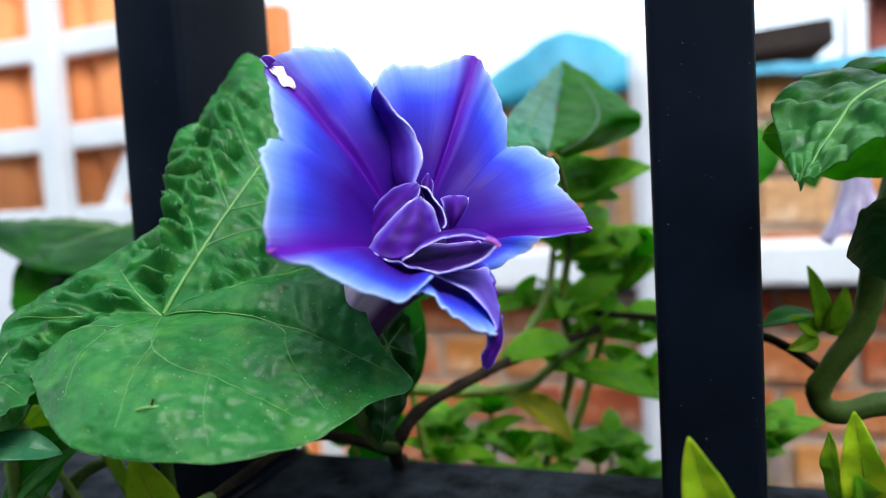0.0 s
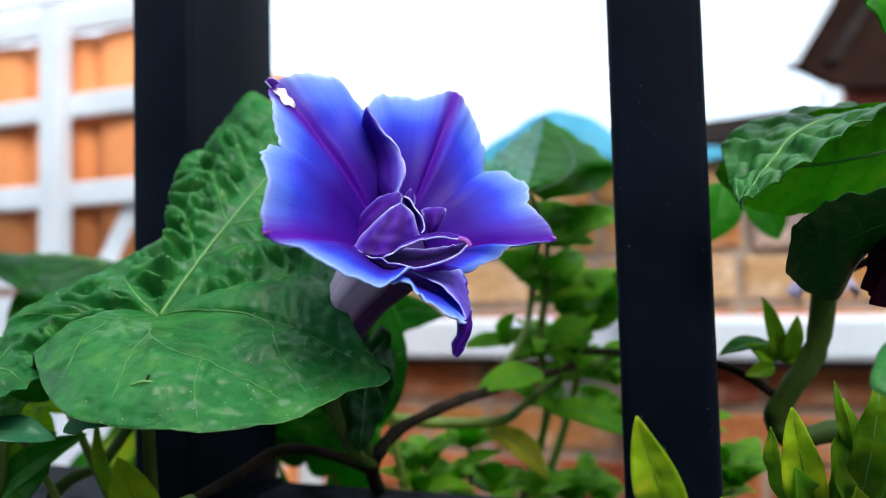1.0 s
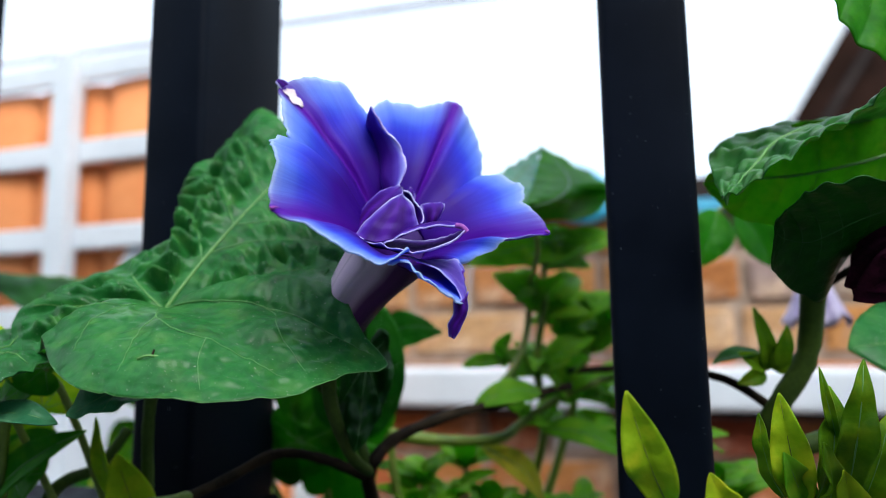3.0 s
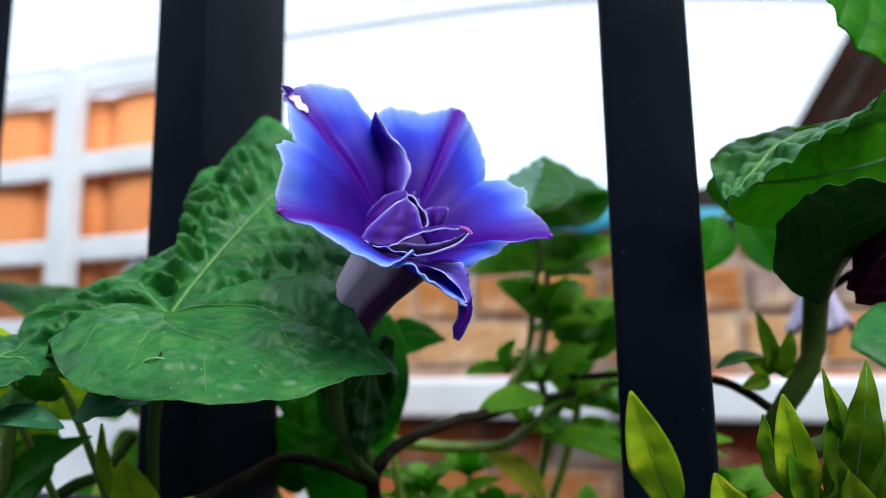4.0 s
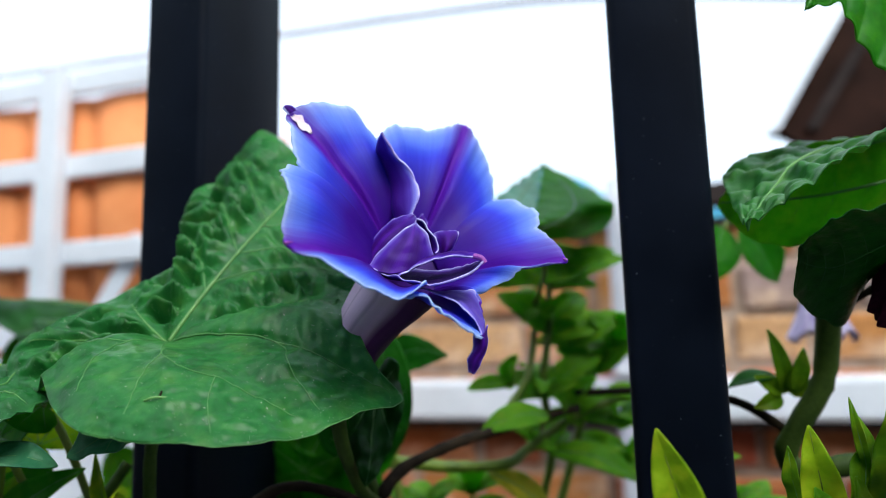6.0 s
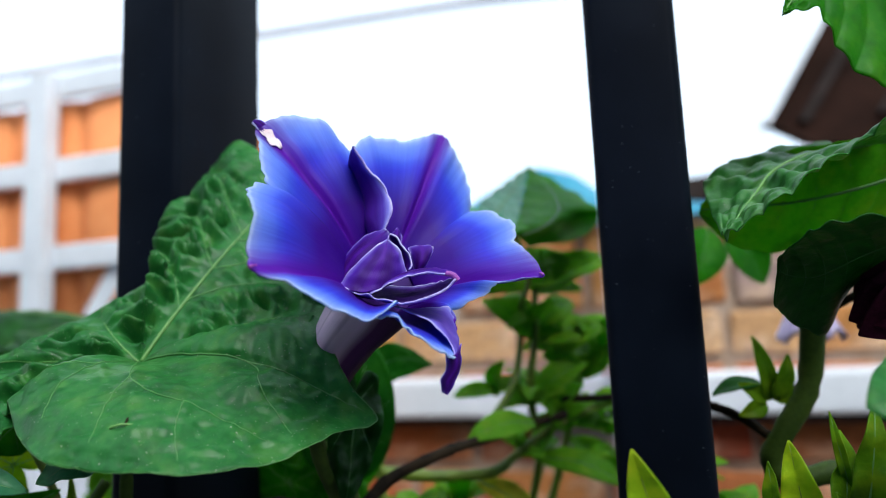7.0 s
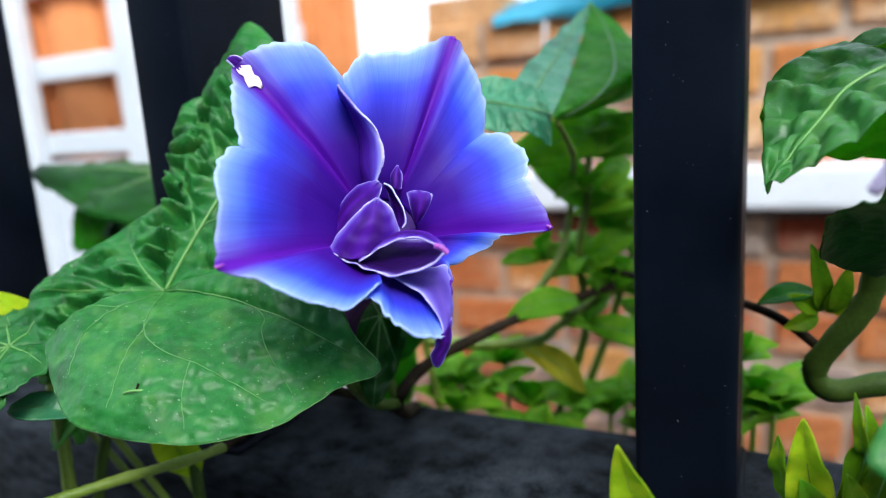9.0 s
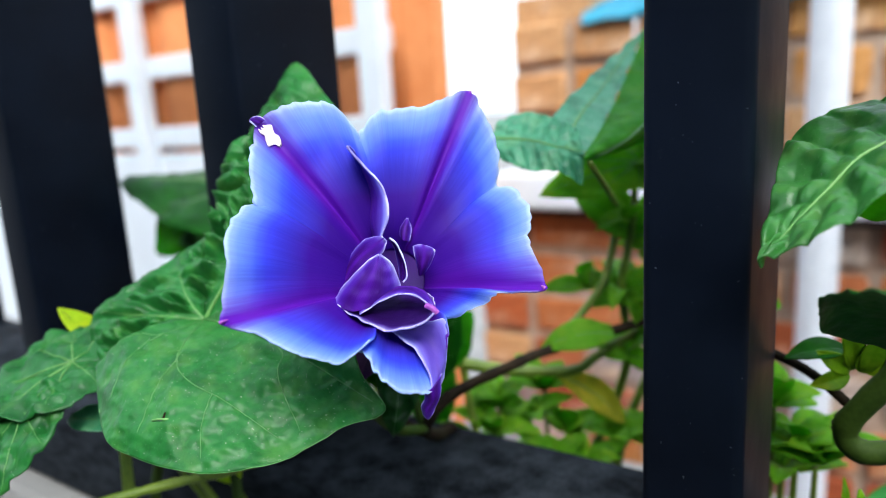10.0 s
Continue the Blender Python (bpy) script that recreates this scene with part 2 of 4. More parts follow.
def brickwork(name, shades, bloom_share=0.7):
    m, nt, b = material(name, 0.9, 0.0, 0.2)
    info = nt.nodes.new("ShaderNodeObjectInfo")
    big, small = texture(nt, 17, 4), texture(nt, 90, 5)
    c = ramp(nt, info.outputs["Random"], [(k / (len(shades) - 1), s) for k, s in enumerate(shades)])
    c = blend(nt, ramp(nt, big.outputs["Fac"], [(0.50, (0, 0, 0)), (0.66, (bloom_share, bloom_share, bloom_share))]), c, (0.70, 0.50, 0.34))
    c = blend(nt, 0.7, c, ramp(nt, small.outputs["Fac"], [(0.3, (0.5, 0.45, 0.45)), (0.7, (1.2, 1.2, 1.2))]), "MULTIPLY")
    nt.links.new(c, b.inputs["Base Color"])
    bumped(nt, b, small.outputs["Fac"], 0.6, 0.004)
    return m


RUST = brickwork("rust_brick", [(0.312, 0.0615, 0.0287), (0.426, 0.115, 0.041), (0.492, 0.18, 0.0615), (0.262, 0.0533, 0.0369), (0.443, 0.0984, 0.041)], 0.4)
BUFF = brickwork("buff_brick", [(0.53, 0.225, 0.062), (0.56, 0.29, 0.095), (0.46, 0.18, 0.055), (0.60, 0.37, 0.18)])
GREY = brickwork("grey_brick", [(0.425, 0.391, 0.374), (0.255, 0.187, 0.17), (0.527, 0.476, 0.425), (0.357, 0.204, 0.136), (0.476, 0.442, 0.459)])

# ---- mesh helpers ----


def W(x, y, z):
    """A place in millimetres from the first eye, which is 1.2 m above the ground."""
    return Vector((x / 1000, y / 1000, 1.2 + z / 1000))


FENCE = pose(0, 0, 1.2, 0, 0, -18.64)   # along the railing, away from it, up; origin at the first eye


def linked(name, me, mat, parent=None, label=""):
    ob = new(name, me)
    if mat and not me.materials:
        me.materials.append(mat)
    if parent:
        ob.parent = parent
    if label:
        ob["label"] = label
    return ob


def part(name, bm, mat, parent=None, label="", smooth=True):
    me = bpy.data.meshes.new(name)
    bm.to_mesh(me)
    bm.free()
    me.polygons.foreach_set("use_smooth", [smooth] * len(me.polygons))
    return linked(name, me, mat, parent, label)


def thing(name, label, category, kind="", group="", place=None):
    ob = new(name)
    ob.empty_display_size = 0.01
    if place is not None:
        ob.location = place
    return tagged(ob, label, category, group, kind)


def sheet(name, f, nu, nv, mat, parent, label="", thick=0.0003, attrs=None, closed=False):
    """A smooth sheet of nu by nv cells from f(a, b), both 0 to 1, with real thickness."""
    vs = [f(i / nu, j / nv) for j in range(nv + 1) for i in range(nu + (0 if closed else 1))]
    row = nu if closed else nu + 1
    fs = [(j * row + i, j * row + (i + 1) % row, (j + 1) * row + (i + 1) % row, (j + 1) * row + i) for j in range(nv) for i in range(nu)]
    me = bpy.data.meshes.new(name)
    me.from_pydata([tuple(v) for v in vs], [], fs)
    for key, g in (attrs or {}).items():
        at = me.attributes.new(key, "FLOAT", "POINT")
        at.data.foreach_set("value", [g(i / nu, j / nv) for j in range(nv + 1) for i in range(row)])
    me.polygons.foreach_set("use_smooth", [True] * len(me.polygons))
    ob = linked(name, me, mat, parent, label)
    s = ob.modifiers.new("thickness", "SOLIDIFY")
    s.thickness, s.offset = thick, 0.0
    return ob


def spline(ps, a, closed=False):
    """Catmull-Rom through ps, a from 0 to 1."""
    n = len(ps)
    x = a * (n if closed else n - 1)
    i = min(int(math.floor(x)), n - 1 if closed else n - 2)
    t = x - i
    pick = (lambda k: ps[k % n]) if closed else (lambda k: ps[max(0, min(n - 1, k))])
    p0, p1, p2, p3 = pick(i - 1), pick(i), pick(i + 1), pick(i + 2)
    return 0.5 * (2 * p1 + (p2 - p0) * t + (2 * p0 - 5 * p1 + 4 * p2 - p3) * t * t + (3 * p1 - p0 - 3 * p2 + p3) * t * t * t)


def tube(name, ps, r0, r1, mat, parent, label="", sides=10, steps=None, swell=0.0):
    """A round, slightly uneven stem through ps, tapering from radius r0 to r1."""
    steps = steps or max(6, 6 * (len(ps) - 1))
    bm, rings = bmesh.new(), []
    for k in range(steps + 1):
        a = k / steps
        p, q = spline(ps, max(0, a - 0.01)), spline(ps, min(1, a + 0.01))
        d = (q - p).normalized()
        s = d.cross(Vector((0.31, 0.2, 0.93))).normalized()
        w = d.cross(s)
        c, r = spline(ps, a), r0 + (r1 - r0) * a
        r *= 1 + swell * noise.noise(c * 300)
        rings.append([bm.verts.new(c + r * (math.cos(6.2832 * i / sides) * s + math.sin(6.2832 * i / sides) * w)) for i in range(sides)])
    for a, b in zip(rings, rings[1:]):
        for i in range(sides):
            bm.faces.new((a[i], a[(i + 1) % sides], b[(i + 1) % sides], b[i]))
    bm.faces.new(rings[0][::-1])
    bm.faces.new(rings[-1])
    return part(name, bm, mat, parent, label)


def box(bm, lo, hi, bevel=0.0, segments=2, m=Matrix.Identity(4)):
    c = [(a + b) / 2 for a, b in zip(lo, hi)]
    s = [b - a for a, b in zip(lo, hi)]
    g = bmesh.ops.create_cube(bm, size=1.0, matrix=m @ Matrix.Translation(c) @ Matrix.Diagonal((*s, 1)))
    if bevel:
        vs = set(g["verts"])
        es = [e for e in bm.edges if e.verts[0] in vs and e.verts[1] in vs]
        bmesh.ops.bevel(bm, geom=es, offset=bevel, segments=segments, profile=0.5, affect="EDGES")
    return bm


def block(name, lo, hi, mat, parent=None, label="", bevel=0.003, segments=2, m=FENCE):
    return part(name, box(bmesh.new(), lo, hi, bevel, segments, m), mat, parent, label, smooth=False)


# ---- leaves ----
HEART = [(0, 1.0), (10, 0.90), (25, 0.76), (45, 0.64), (70, 0.55), (100, 0.50), (130, 0.47), (155, 0.42), (172, 0.22), (180, 0.10)]


def reach(deg):
    for (a, ra), (b, rb) in zip(HEART, HEART[1:]):
        if a <= deg <= b:
            t = (deg - a) / (b - a)
            t = t * t * (3 - 2 * t) if a > 100 else t
            return ra + (rb - ra) * t
    return 0.1


def heart(base, tip, up, parent, mat, width=1.0, fold=0.15, droop=0.2, crinkle=0.0012, seed=0, label="", nu=72, nv=22, veins=True, wave=0.0):
    """A heart-shaped leaf from its stalk to its tip; fold tilts the halves up, droop bends the tip down."""
    along = tip - base
    size = along.length
    t = along.normalized()
    s = t.cross(up).normalized()
    n = s.cross(t)

    def at(a, b):
        deg = a * 360 - 180
        r = reach(abs(deg)) * b
        x, y = r * math.cos(radians(deg)), r * math.sin(radians(deg)) * width
        lift = fold * abs(y) - droop * (x * x - x) - 0.25 * y * y
        lift += wave * b * b * math.sin(a * 31 + seed)
        p = base + size * (x * t + y * s + lift * n)
        q = p * 160 + Vector((seed * 3.1, 0, 0))
        return p + n * crinkle * b * (noise.noise(q) + 0.5 * noise.noise(q * 2.3))
    leaf = sheet("leaf", at, nu, nv, mat, parent, label)
    if veins:
        for deg, far in ((0, 0.96), (38, 0.9), (-38, 0.9), (80, 0.85), (-80, 0.85), (130, 0.8), (-130, 0.8)):
            a = (deg + 180) / 360
            ps = [at(a, 0.02 + far * k / 8) + n * 0.0003 for k in range(9)]
            tube("vein", ps, size * 0.008, size * 0.002, VEIN, leaf, sides=5, steps=16)
    return leaf


def blade(base, tip, up, width, parent, mat, fold=0.25, arch=0.15, label="", seed=0, power=0.8, nu=10, nv=18, vein=True, name="leaf", wave=0.0):
    """A pointed oval leaf."""
    along = tip - base
    size = along.length
    t = along.normalized()
    s = t.cross(up).normalized()
    n = s.cross(t)

    def at(a, b):
        y = (a - 0.5) * width * max(0.02, math.sin(math.pi * (0.03 + 0.965 * b) ** 0.85)) ** power
        p = base + along * b + s * y + n * (arch * size * math.sin(math.pi * b) + fold * abs(y) + wave * y * math.sin(9 * b + seed) + 0.6 * wave * abs(y) * math.sin(17 * b + 2 * seed))
        return p + n * 0.0006 * noise.noise(p * 220 + Vector((seed, 0, 0)))
    leaf = sheet(name, at, nu, nv, mat, parent, label)
    if vein:
        tube("vein", [at(0.5, 0.02 + 0.94 * k / 6) + n * 0.0001 for k in range(7)], size * 0.009, size * 0.003, STEM if mat is SHOOT else VEIN, leaf, sides=5, steps=12)
    return leaf


# ---- the setting ----
bm = bmesh.new()
for x0, x1, y0, y1 in ((-400, 400, -400, 400),):
    bm.faces.new([bm.verts.new((x, y, 0)) for x, y in ((x0, y0), (x1, y0), (x1, y1), (x0, y1))])
tagged(part("ground", bm, CONCRETE), "pale concrete yard surface reaching into the distance", "ground", kind="structure")

# Unseen wall added behind the camera to darken what the railing mirrors.
tagged(block("wall_house", (-4.0, -1.5, -1.2), (4.0, -1.3, 1.3), SLATE), "unseen dark wall added to keep the railing's reflections dark", "wall", kind="structure")

# low wall and planting trough that carry the railing
plinth = tagged(block("plinth_wall", (-1.6, 0.155, -1.2), (1.6, 0.26, -0.1445), CONCRETE, bevel=0.006), "low pale rendered wall under the black railing", "wall", kind="structure")
trough = tagged(block("planter_wall", (-1.6, 0.56, -1.2), (1.6, 0.60, -0.30), CONCRETE, bevel=0.006), "rear wall of the planting bed behind the railing", "wall", kind="structure")
bed = tagged(block("planting_bed", (-1.6, 0.26, -1.2), (1.6, 0.56, -0.305), SOIL, bevel=0.0), "dark soil of the planting bed behind the railing", "soil", kind="structure")

# railing: rectangular tubes on a bottom rail
fence = thing("railing", "black powder-coated steel railing with rectangular uprights on a bottom rail", "fence", place=FENCE @ Vector((0, 0.2, -0.1445)))
fence.matrix_world = Matrix.Translation(FENCE @ Vector((0, 0.2, -0.1445)))
INV = fence.matrix_world.inverted()


def fence_block(name, lo, hi, bevel, label=""):
    return part(name, box(bmesh.new(), lo, hi, bevel, 4, INV @ FENCE), SCUFFED if "bottom" in name else BLACK, fence, label)


fence_block("bottom_rail", (-1.5, 0.168, -0.1445), (1.5, 0.237, -0.0945), 0.007, "scuffed black bottom rail")
fence_block("top_rail", (-1.5, 0.168, 0.80), (1.5, 0.237, 0.85), 0.005)
for k in range(-6, 8):
    right = -0.1412 + 0.1615 * k
    fence_block("upright", (right - 0.0247, 0.176, -0.0955), (right, 0.229, 0.801), 0.0028)
    if -2 <= k <= 2:
        ring = bmesh.new()
        box(ring, (right - 0.0262, 0.1745, -0.0946), (right + 0.0015, 0.2305, -0.0922), 0.001, 1, INV @ FENCE)
        part("weld_bead", ring, BLACK, fence)

# ---- the big leaf ----
vine = thing("morning_glory_vine", "green morning glory vine with large crinkled leaves climbing through the railing", "vine", place=W(-20, 200, -305))
vine.location = (0, 0, 0)
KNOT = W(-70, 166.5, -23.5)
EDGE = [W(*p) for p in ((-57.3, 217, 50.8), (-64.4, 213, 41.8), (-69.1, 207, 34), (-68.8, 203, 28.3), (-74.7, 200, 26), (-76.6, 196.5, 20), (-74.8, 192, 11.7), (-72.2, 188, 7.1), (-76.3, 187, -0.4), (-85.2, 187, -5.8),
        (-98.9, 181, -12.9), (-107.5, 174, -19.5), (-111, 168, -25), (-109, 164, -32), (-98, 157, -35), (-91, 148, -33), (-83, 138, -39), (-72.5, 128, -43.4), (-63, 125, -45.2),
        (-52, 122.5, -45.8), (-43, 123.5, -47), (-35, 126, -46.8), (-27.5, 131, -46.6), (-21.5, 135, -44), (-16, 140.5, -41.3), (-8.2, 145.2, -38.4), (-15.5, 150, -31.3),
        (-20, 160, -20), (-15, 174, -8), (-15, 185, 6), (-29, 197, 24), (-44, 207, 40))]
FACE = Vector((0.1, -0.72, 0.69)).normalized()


RIB = (W(-38, 199, 31) - KNOT).normalized()
CROSS = FACE.cross(RIB)


def upper(a):
    """1 on the quilted upper lobes, 0 on the smooth front lobe."""
    x = a * len(EDGE)
    return min(1, max(0, (14.9 - x) / 0.7)) if x < 21 else min(1, max(0, (x - 26.9) / 1.0))


N = len(EDGE)
MAIN = 30.5
RIBS = {MAIN: 0.97, 9.6: 0.8, 12.0: 0.9, 27.6: 0.8}
SIDE = ((0.22, 7.3), (0.42, 3.3), (0.62, 1.4), (0.26, 28.2), (0.42, 28.8), (0.58, 29.5))


def side_vein(start, aim, b):
    a1 = aim if aim > 15 else aim + N
    return MAIN + (a1 - MAIN) * max(0.0, (b - start) / (0.93 - start)) ** 0.75


def between(x, b):
    """0 on a vein, rising to 1 in the quilted field beside it."""
    gap = 1.0
    for at_edge in RIBS:
        d = abs((x - at_edge + N / 2) % N - N / 2) * b * 0.0105
        gap = min(gap, d / (0.0045 if at_edge == MAIN else 0.003))
    for start, aim in SIDE:
        if b > start:
            d = abs((x - side_vein(start, aim, b) + N / 2) % N - N / 2) * b * 0.0105
            gap = min(gap, d / 0.0028)
    gap = min(1.0, gap)
    return gap * gap * (3 - 2 * gap)


BLISTERS = [(W(-35, 150, -41), 0.0060, 0.0022), (W(-50, 143, -43), 0.0045, 0.0012), (W(-28, 156, -36), 0.0035, -0.0008), (W(-60, 150, -38), 0.0060, 0.0008)]


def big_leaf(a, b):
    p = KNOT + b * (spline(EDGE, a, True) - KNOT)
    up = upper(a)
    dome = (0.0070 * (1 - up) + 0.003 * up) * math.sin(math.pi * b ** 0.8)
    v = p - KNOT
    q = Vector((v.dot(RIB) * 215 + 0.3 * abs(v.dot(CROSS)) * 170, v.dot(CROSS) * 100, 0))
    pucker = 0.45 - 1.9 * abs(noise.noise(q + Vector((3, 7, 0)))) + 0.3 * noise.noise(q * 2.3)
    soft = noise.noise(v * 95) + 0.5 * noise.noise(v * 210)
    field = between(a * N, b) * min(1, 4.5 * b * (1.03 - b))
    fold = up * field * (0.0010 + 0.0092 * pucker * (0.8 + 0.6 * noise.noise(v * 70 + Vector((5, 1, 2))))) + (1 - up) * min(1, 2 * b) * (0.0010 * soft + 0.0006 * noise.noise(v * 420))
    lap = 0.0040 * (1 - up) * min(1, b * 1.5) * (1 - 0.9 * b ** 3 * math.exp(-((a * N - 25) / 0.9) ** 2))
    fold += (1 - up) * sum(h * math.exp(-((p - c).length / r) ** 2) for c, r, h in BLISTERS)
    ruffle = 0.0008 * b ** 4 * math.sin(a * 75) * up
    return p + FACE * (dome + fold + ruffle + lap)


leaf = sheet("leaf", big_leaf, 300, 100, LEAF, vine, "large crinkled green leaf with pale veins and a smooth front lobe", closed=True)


def leaf_vein(stops, r0, r1, mat=VEIN, lift=0.0002):
    """A vein over the big leaf through (place round the edge, share of the way out)."""
    pairs = [Vector((x, b, 0)) for x, b in stops]
    ps = [big_leaf((q.x / N) % 1.0, q.y) + FACE * lift for q in (spline(pairs, k / 50) for k in range(51))]
    tube("vein", ps, 0.8 * r0, r1, mat, leaf, sides=6, steps=90)


leaf_vein([(MAIN, 0.01), (MAIN, 0.4), (MAIN, 0.97)], 0.00075, 0.0002)
for at_edge, far in ((9.6, 0.8), (12.0, 0.9), (27.6, 0.8)):
    leaf_vein([(at_edge + 0.3, 0.01), (at_edge, 0.4), (at_edge - 0.2, far)], 0.00034, 0.00012)
for start, aim in SIDE:
    leaf_vein([(side_vein(start, aim, start + (0.9 - start) * k / 8), start + (0.9 - start) * k / 8) for k in range(9)], 0.0003, 0.0001, FINEVEIN)
for stops, r0 in (([(25.6, 0.02), (25.3, 0.45), (25.0, 0.95)], 0.00034), ([(25.2, 0.5), (23.6, 0.7), (22.9, 0.92)], 0.0002), ([(19.4, 0.02), (18.9, 0.42), (21.2, 0.66), (22.2, 0.9)], 0.00024),
                  ([(19.0, 0.36), (18.2, 0.6), (18.0, 0.88)], 0.0002), ([(17.0, 0.02), (15.9, 0.45), (16.4, 0.85)], 0.00024), ([(16.2, 0.3), (15.2, 0.5), (14.9, 0.75)], 0.00018), ([(20.9, 0.62), (20.2, 0.75), (19.9, 0.93)], 0.00016)):
    leaf_vein(stops, r0, 0.00008, FINEVEIN)
tube("leaf_rim", [big_leaf(((13.5 + 14.5 * k / 120) / N) % 1.0, 1.0) for k in range(121)], 0.00014, 0.00014, FINEVEIN, leaf, "pale thin leaf margin", sides=6, steps=240)
tube("leaf_stalk", [KNOT + Vector((0.001, 0.003, -0.001)), W(-55, 185, -34), W(-36, 203, -44), W(-23, 209, -62), W(-18, 208, -74)], 0.0015, 0.0018, OLIVE, vine)

# ---- the bloom ----
flower = thing("morning_glory_flower", "open blue-violet double morning glory bloom with pale frilled petal edges", "flower")
AXIS = Vector((0.41, -0.78, 0.47)).normalized()
THROAT = W(-6, 151, -7)


def petal(points, middle, label="", nu=64, nv=48, rise=0.011, spread=0.30):
    ps = [W(*p) for p in points]
    am = middle / (len(ps) - 1)
    turn = 1 if AXIS.cross(ps[0] - THROAT).dot(ps[-1] - ps[0]) > 0 else -1

    def at(a, b):
        edge = spline(ps, a)
        out = edge - THROAT
        out -= AXIS * out.dot(AXIS)
        ring = THROAT + out.normalized() * 0.0078
        ctrl = ring + AXIS * rise + out * spread
        p = (1 - b) ** 2 * ring + 2 * b * (1 - b) * ctrl + b * b * edge
        crease = math.exp(-((a - am) / 0.07) ** 2) * math.sin(math.pi * min(1, b * 1.02))
        p += AXIS * (0.0012 * math.exp(-((a - am) / 0.16) ** 2) * math.sin(math.pi * b) - 0.0022 * crease)
        q = p * 120
        p += AXIS * (0.0020 * b ** 2 * noise.noise(q) + 0.0010 * b * noise.noise(edge * 170) + 0.0008 * b ** 6 * noise.noise(edge * 420))
        side = max(0.0, 1 - a / 0.10) - max(0.0, 1 - (1 - a) / 0.10)
        p -= AXIS.cross(out).normalized() * 0.0022 * turn * side * b ** 3 * (1 - b) * 4
        p += AXIS * 0.0008 * side * b ** 4
        return p + out.normalized() * 0.0010 * b ** 8 * (noise.noise(edge * 450) + 0.35 * noise.noise(edge * 1100))
    ob = sheet("petal", at, nu, nv, PETAL, flower, label, 0.00035, {"rim": lambda a, b: b, "mid": lambda a, b: (am - a) / am * min(1.0, am / 0.3) if a < am else (a - am) / (1 - am)})
    return ob, at


upper_left, UL = petal([(-30.3, 131.8, 15.2), (-32.8, 137, 23), (-35, 145.5, 32), (-31, 149, 34.8), (-24, 153, 36.3), (-18, 156, 34), (-14, 156.5, 27.8)], 2.0, "blue petal with a torn, bleached corner")
upper_right, UR = petal([(-14, 156.5, 27.8), (-9.8, 160, 33), (-0.5, 167, 33.8), (6, 170.5, 35.8), (10.6, 173, 36.8), (14, 172, 31), (17.4, 172, 22.5), (17.4, 167, 12.7)], 4.0)
right_petal, PR = petal([(17.4, 167, 12.7), (23.4, 163, 12.3), (27, 157, 8), (27.8, 150, 1.5), (31.4, 143.3, -6.6), (21.4, 143, -7.4), (18, 144, -10.4), (10.0, 142.5, -13.4)], 4.0)
low_petal, PL = petal([(9.6, 141.0, -14.0), (10.4, 136.5, -18.2), (10.3, 132.0, -22.1), (9.6, 127.5, -24.8), (7.2, 123.5, -23.9), (2.0, 119.8, -21.0), (-1.6, 121.0, -16.6), (-6.0, 126.0, -15.2)], 0.7)
left_petal, PD = petal([(-3.0, 124, -13.4), (-8, 120.5, -16.8), (-14, 118, -14.9), (-19.4, 115.3, -10.8), (-25, 114, -7.9), (-29, 112.2, -6), (-30, 117, -0.5), (-30.8, 120, 7.6), (-32.2, 126, 12.8), (-30.3, 131.8, 15.2)], 5.0, rise=0.0165, spread=0.42)
sheet("bleached_patch", lambda a, b: UL(0.345 + 0.075 * (a - 0.5) * (0.4 + 0.8 * math.sin(3 * b)) + 0.012 * math.sin(11 * b), 0.845 + 0.12 * b + 0.01 * math.sin(14 * a)) + AXIS * 0.0006, 14, 18, SCAR, upper_left, "white dead tissue", 0.0002)


def floret(points, label="", nu=32, nv=32, mat=INNER, up=AXIS, pale=(0.0, 1.0), thick=0.00028):
    """A small inner petal: left edge, midrib and right edge as three short lines of places."""
    lines = [[W(*p) for p in line] for line in points]

    def at(a, b):
        l, m, r = (spline(line, b) for line in lines)
        p = l * (1 - a) * (1 - 2 * a) + m * 4 * a * (1 - a) + r * a * (2 * a - 1)
        side = abs(2 * a - 1) ** 4
        return p + up * (0.0005 * noise.noise(p * 400) + 0.0007 * side * noise.noise(p * 500 + Vector((4, 4, 4)))) + (r - l) * 0.05 * side * noise.noise(p * 350)
    edge = lambda a, b: max(abs(2 * a - 1) ** 1.2, b ** 2)
    ob = sheet("inner_petal", at, nu, nv, mat, flower, label, 0.0003, {"rim": edge, "mid": lambda a, b: abs(2 * a - 1)})
    for a in pale:
        tube("petal_edge", [at(a, 0.04 + 0.96 * k / 30) for k in range(31)], 0.6 * thick, thick, FRILL, ob, sides=6, steps=60, swell=0.5)
    return ob


floret([[(-9.4, 150.0, 3.1), (-9.8, 153.0, 7.6), (-10.6, 155.0, 14.3), (-12.6, 155.5, 19.6), (-14.0, 154.5, 23.2), (-13.6, 150.5, 25.1), (-12.1, 144.0, 25.9)],
        [(-7.6, 145.0, 4.1), (-8.9, 147.0, 8.4), (-9.1, 149.5, 13.5), (-10.8, 150.0, 19.2), (-12.5, 149.5, 22.9), (-12.8, 147.0, 24.8), (-12.0, 143.8, 25.8)],
        [(-5.0, 142.5, 5.4), (-3.5, 143.5, 9.7), (-4.2, 145.0, 14.6), (-6.8, 146.0, 18.4), (-9.5, 145.5, 21.5), (-11.4, 144.0, 24.7), (-12.0, 143.6, 25.8)]],
       "tall folded inner petal with a pale wavy edge", nu=24, nv=48, mat=FOLDED, pale=(1.0,), thick=0.00036)
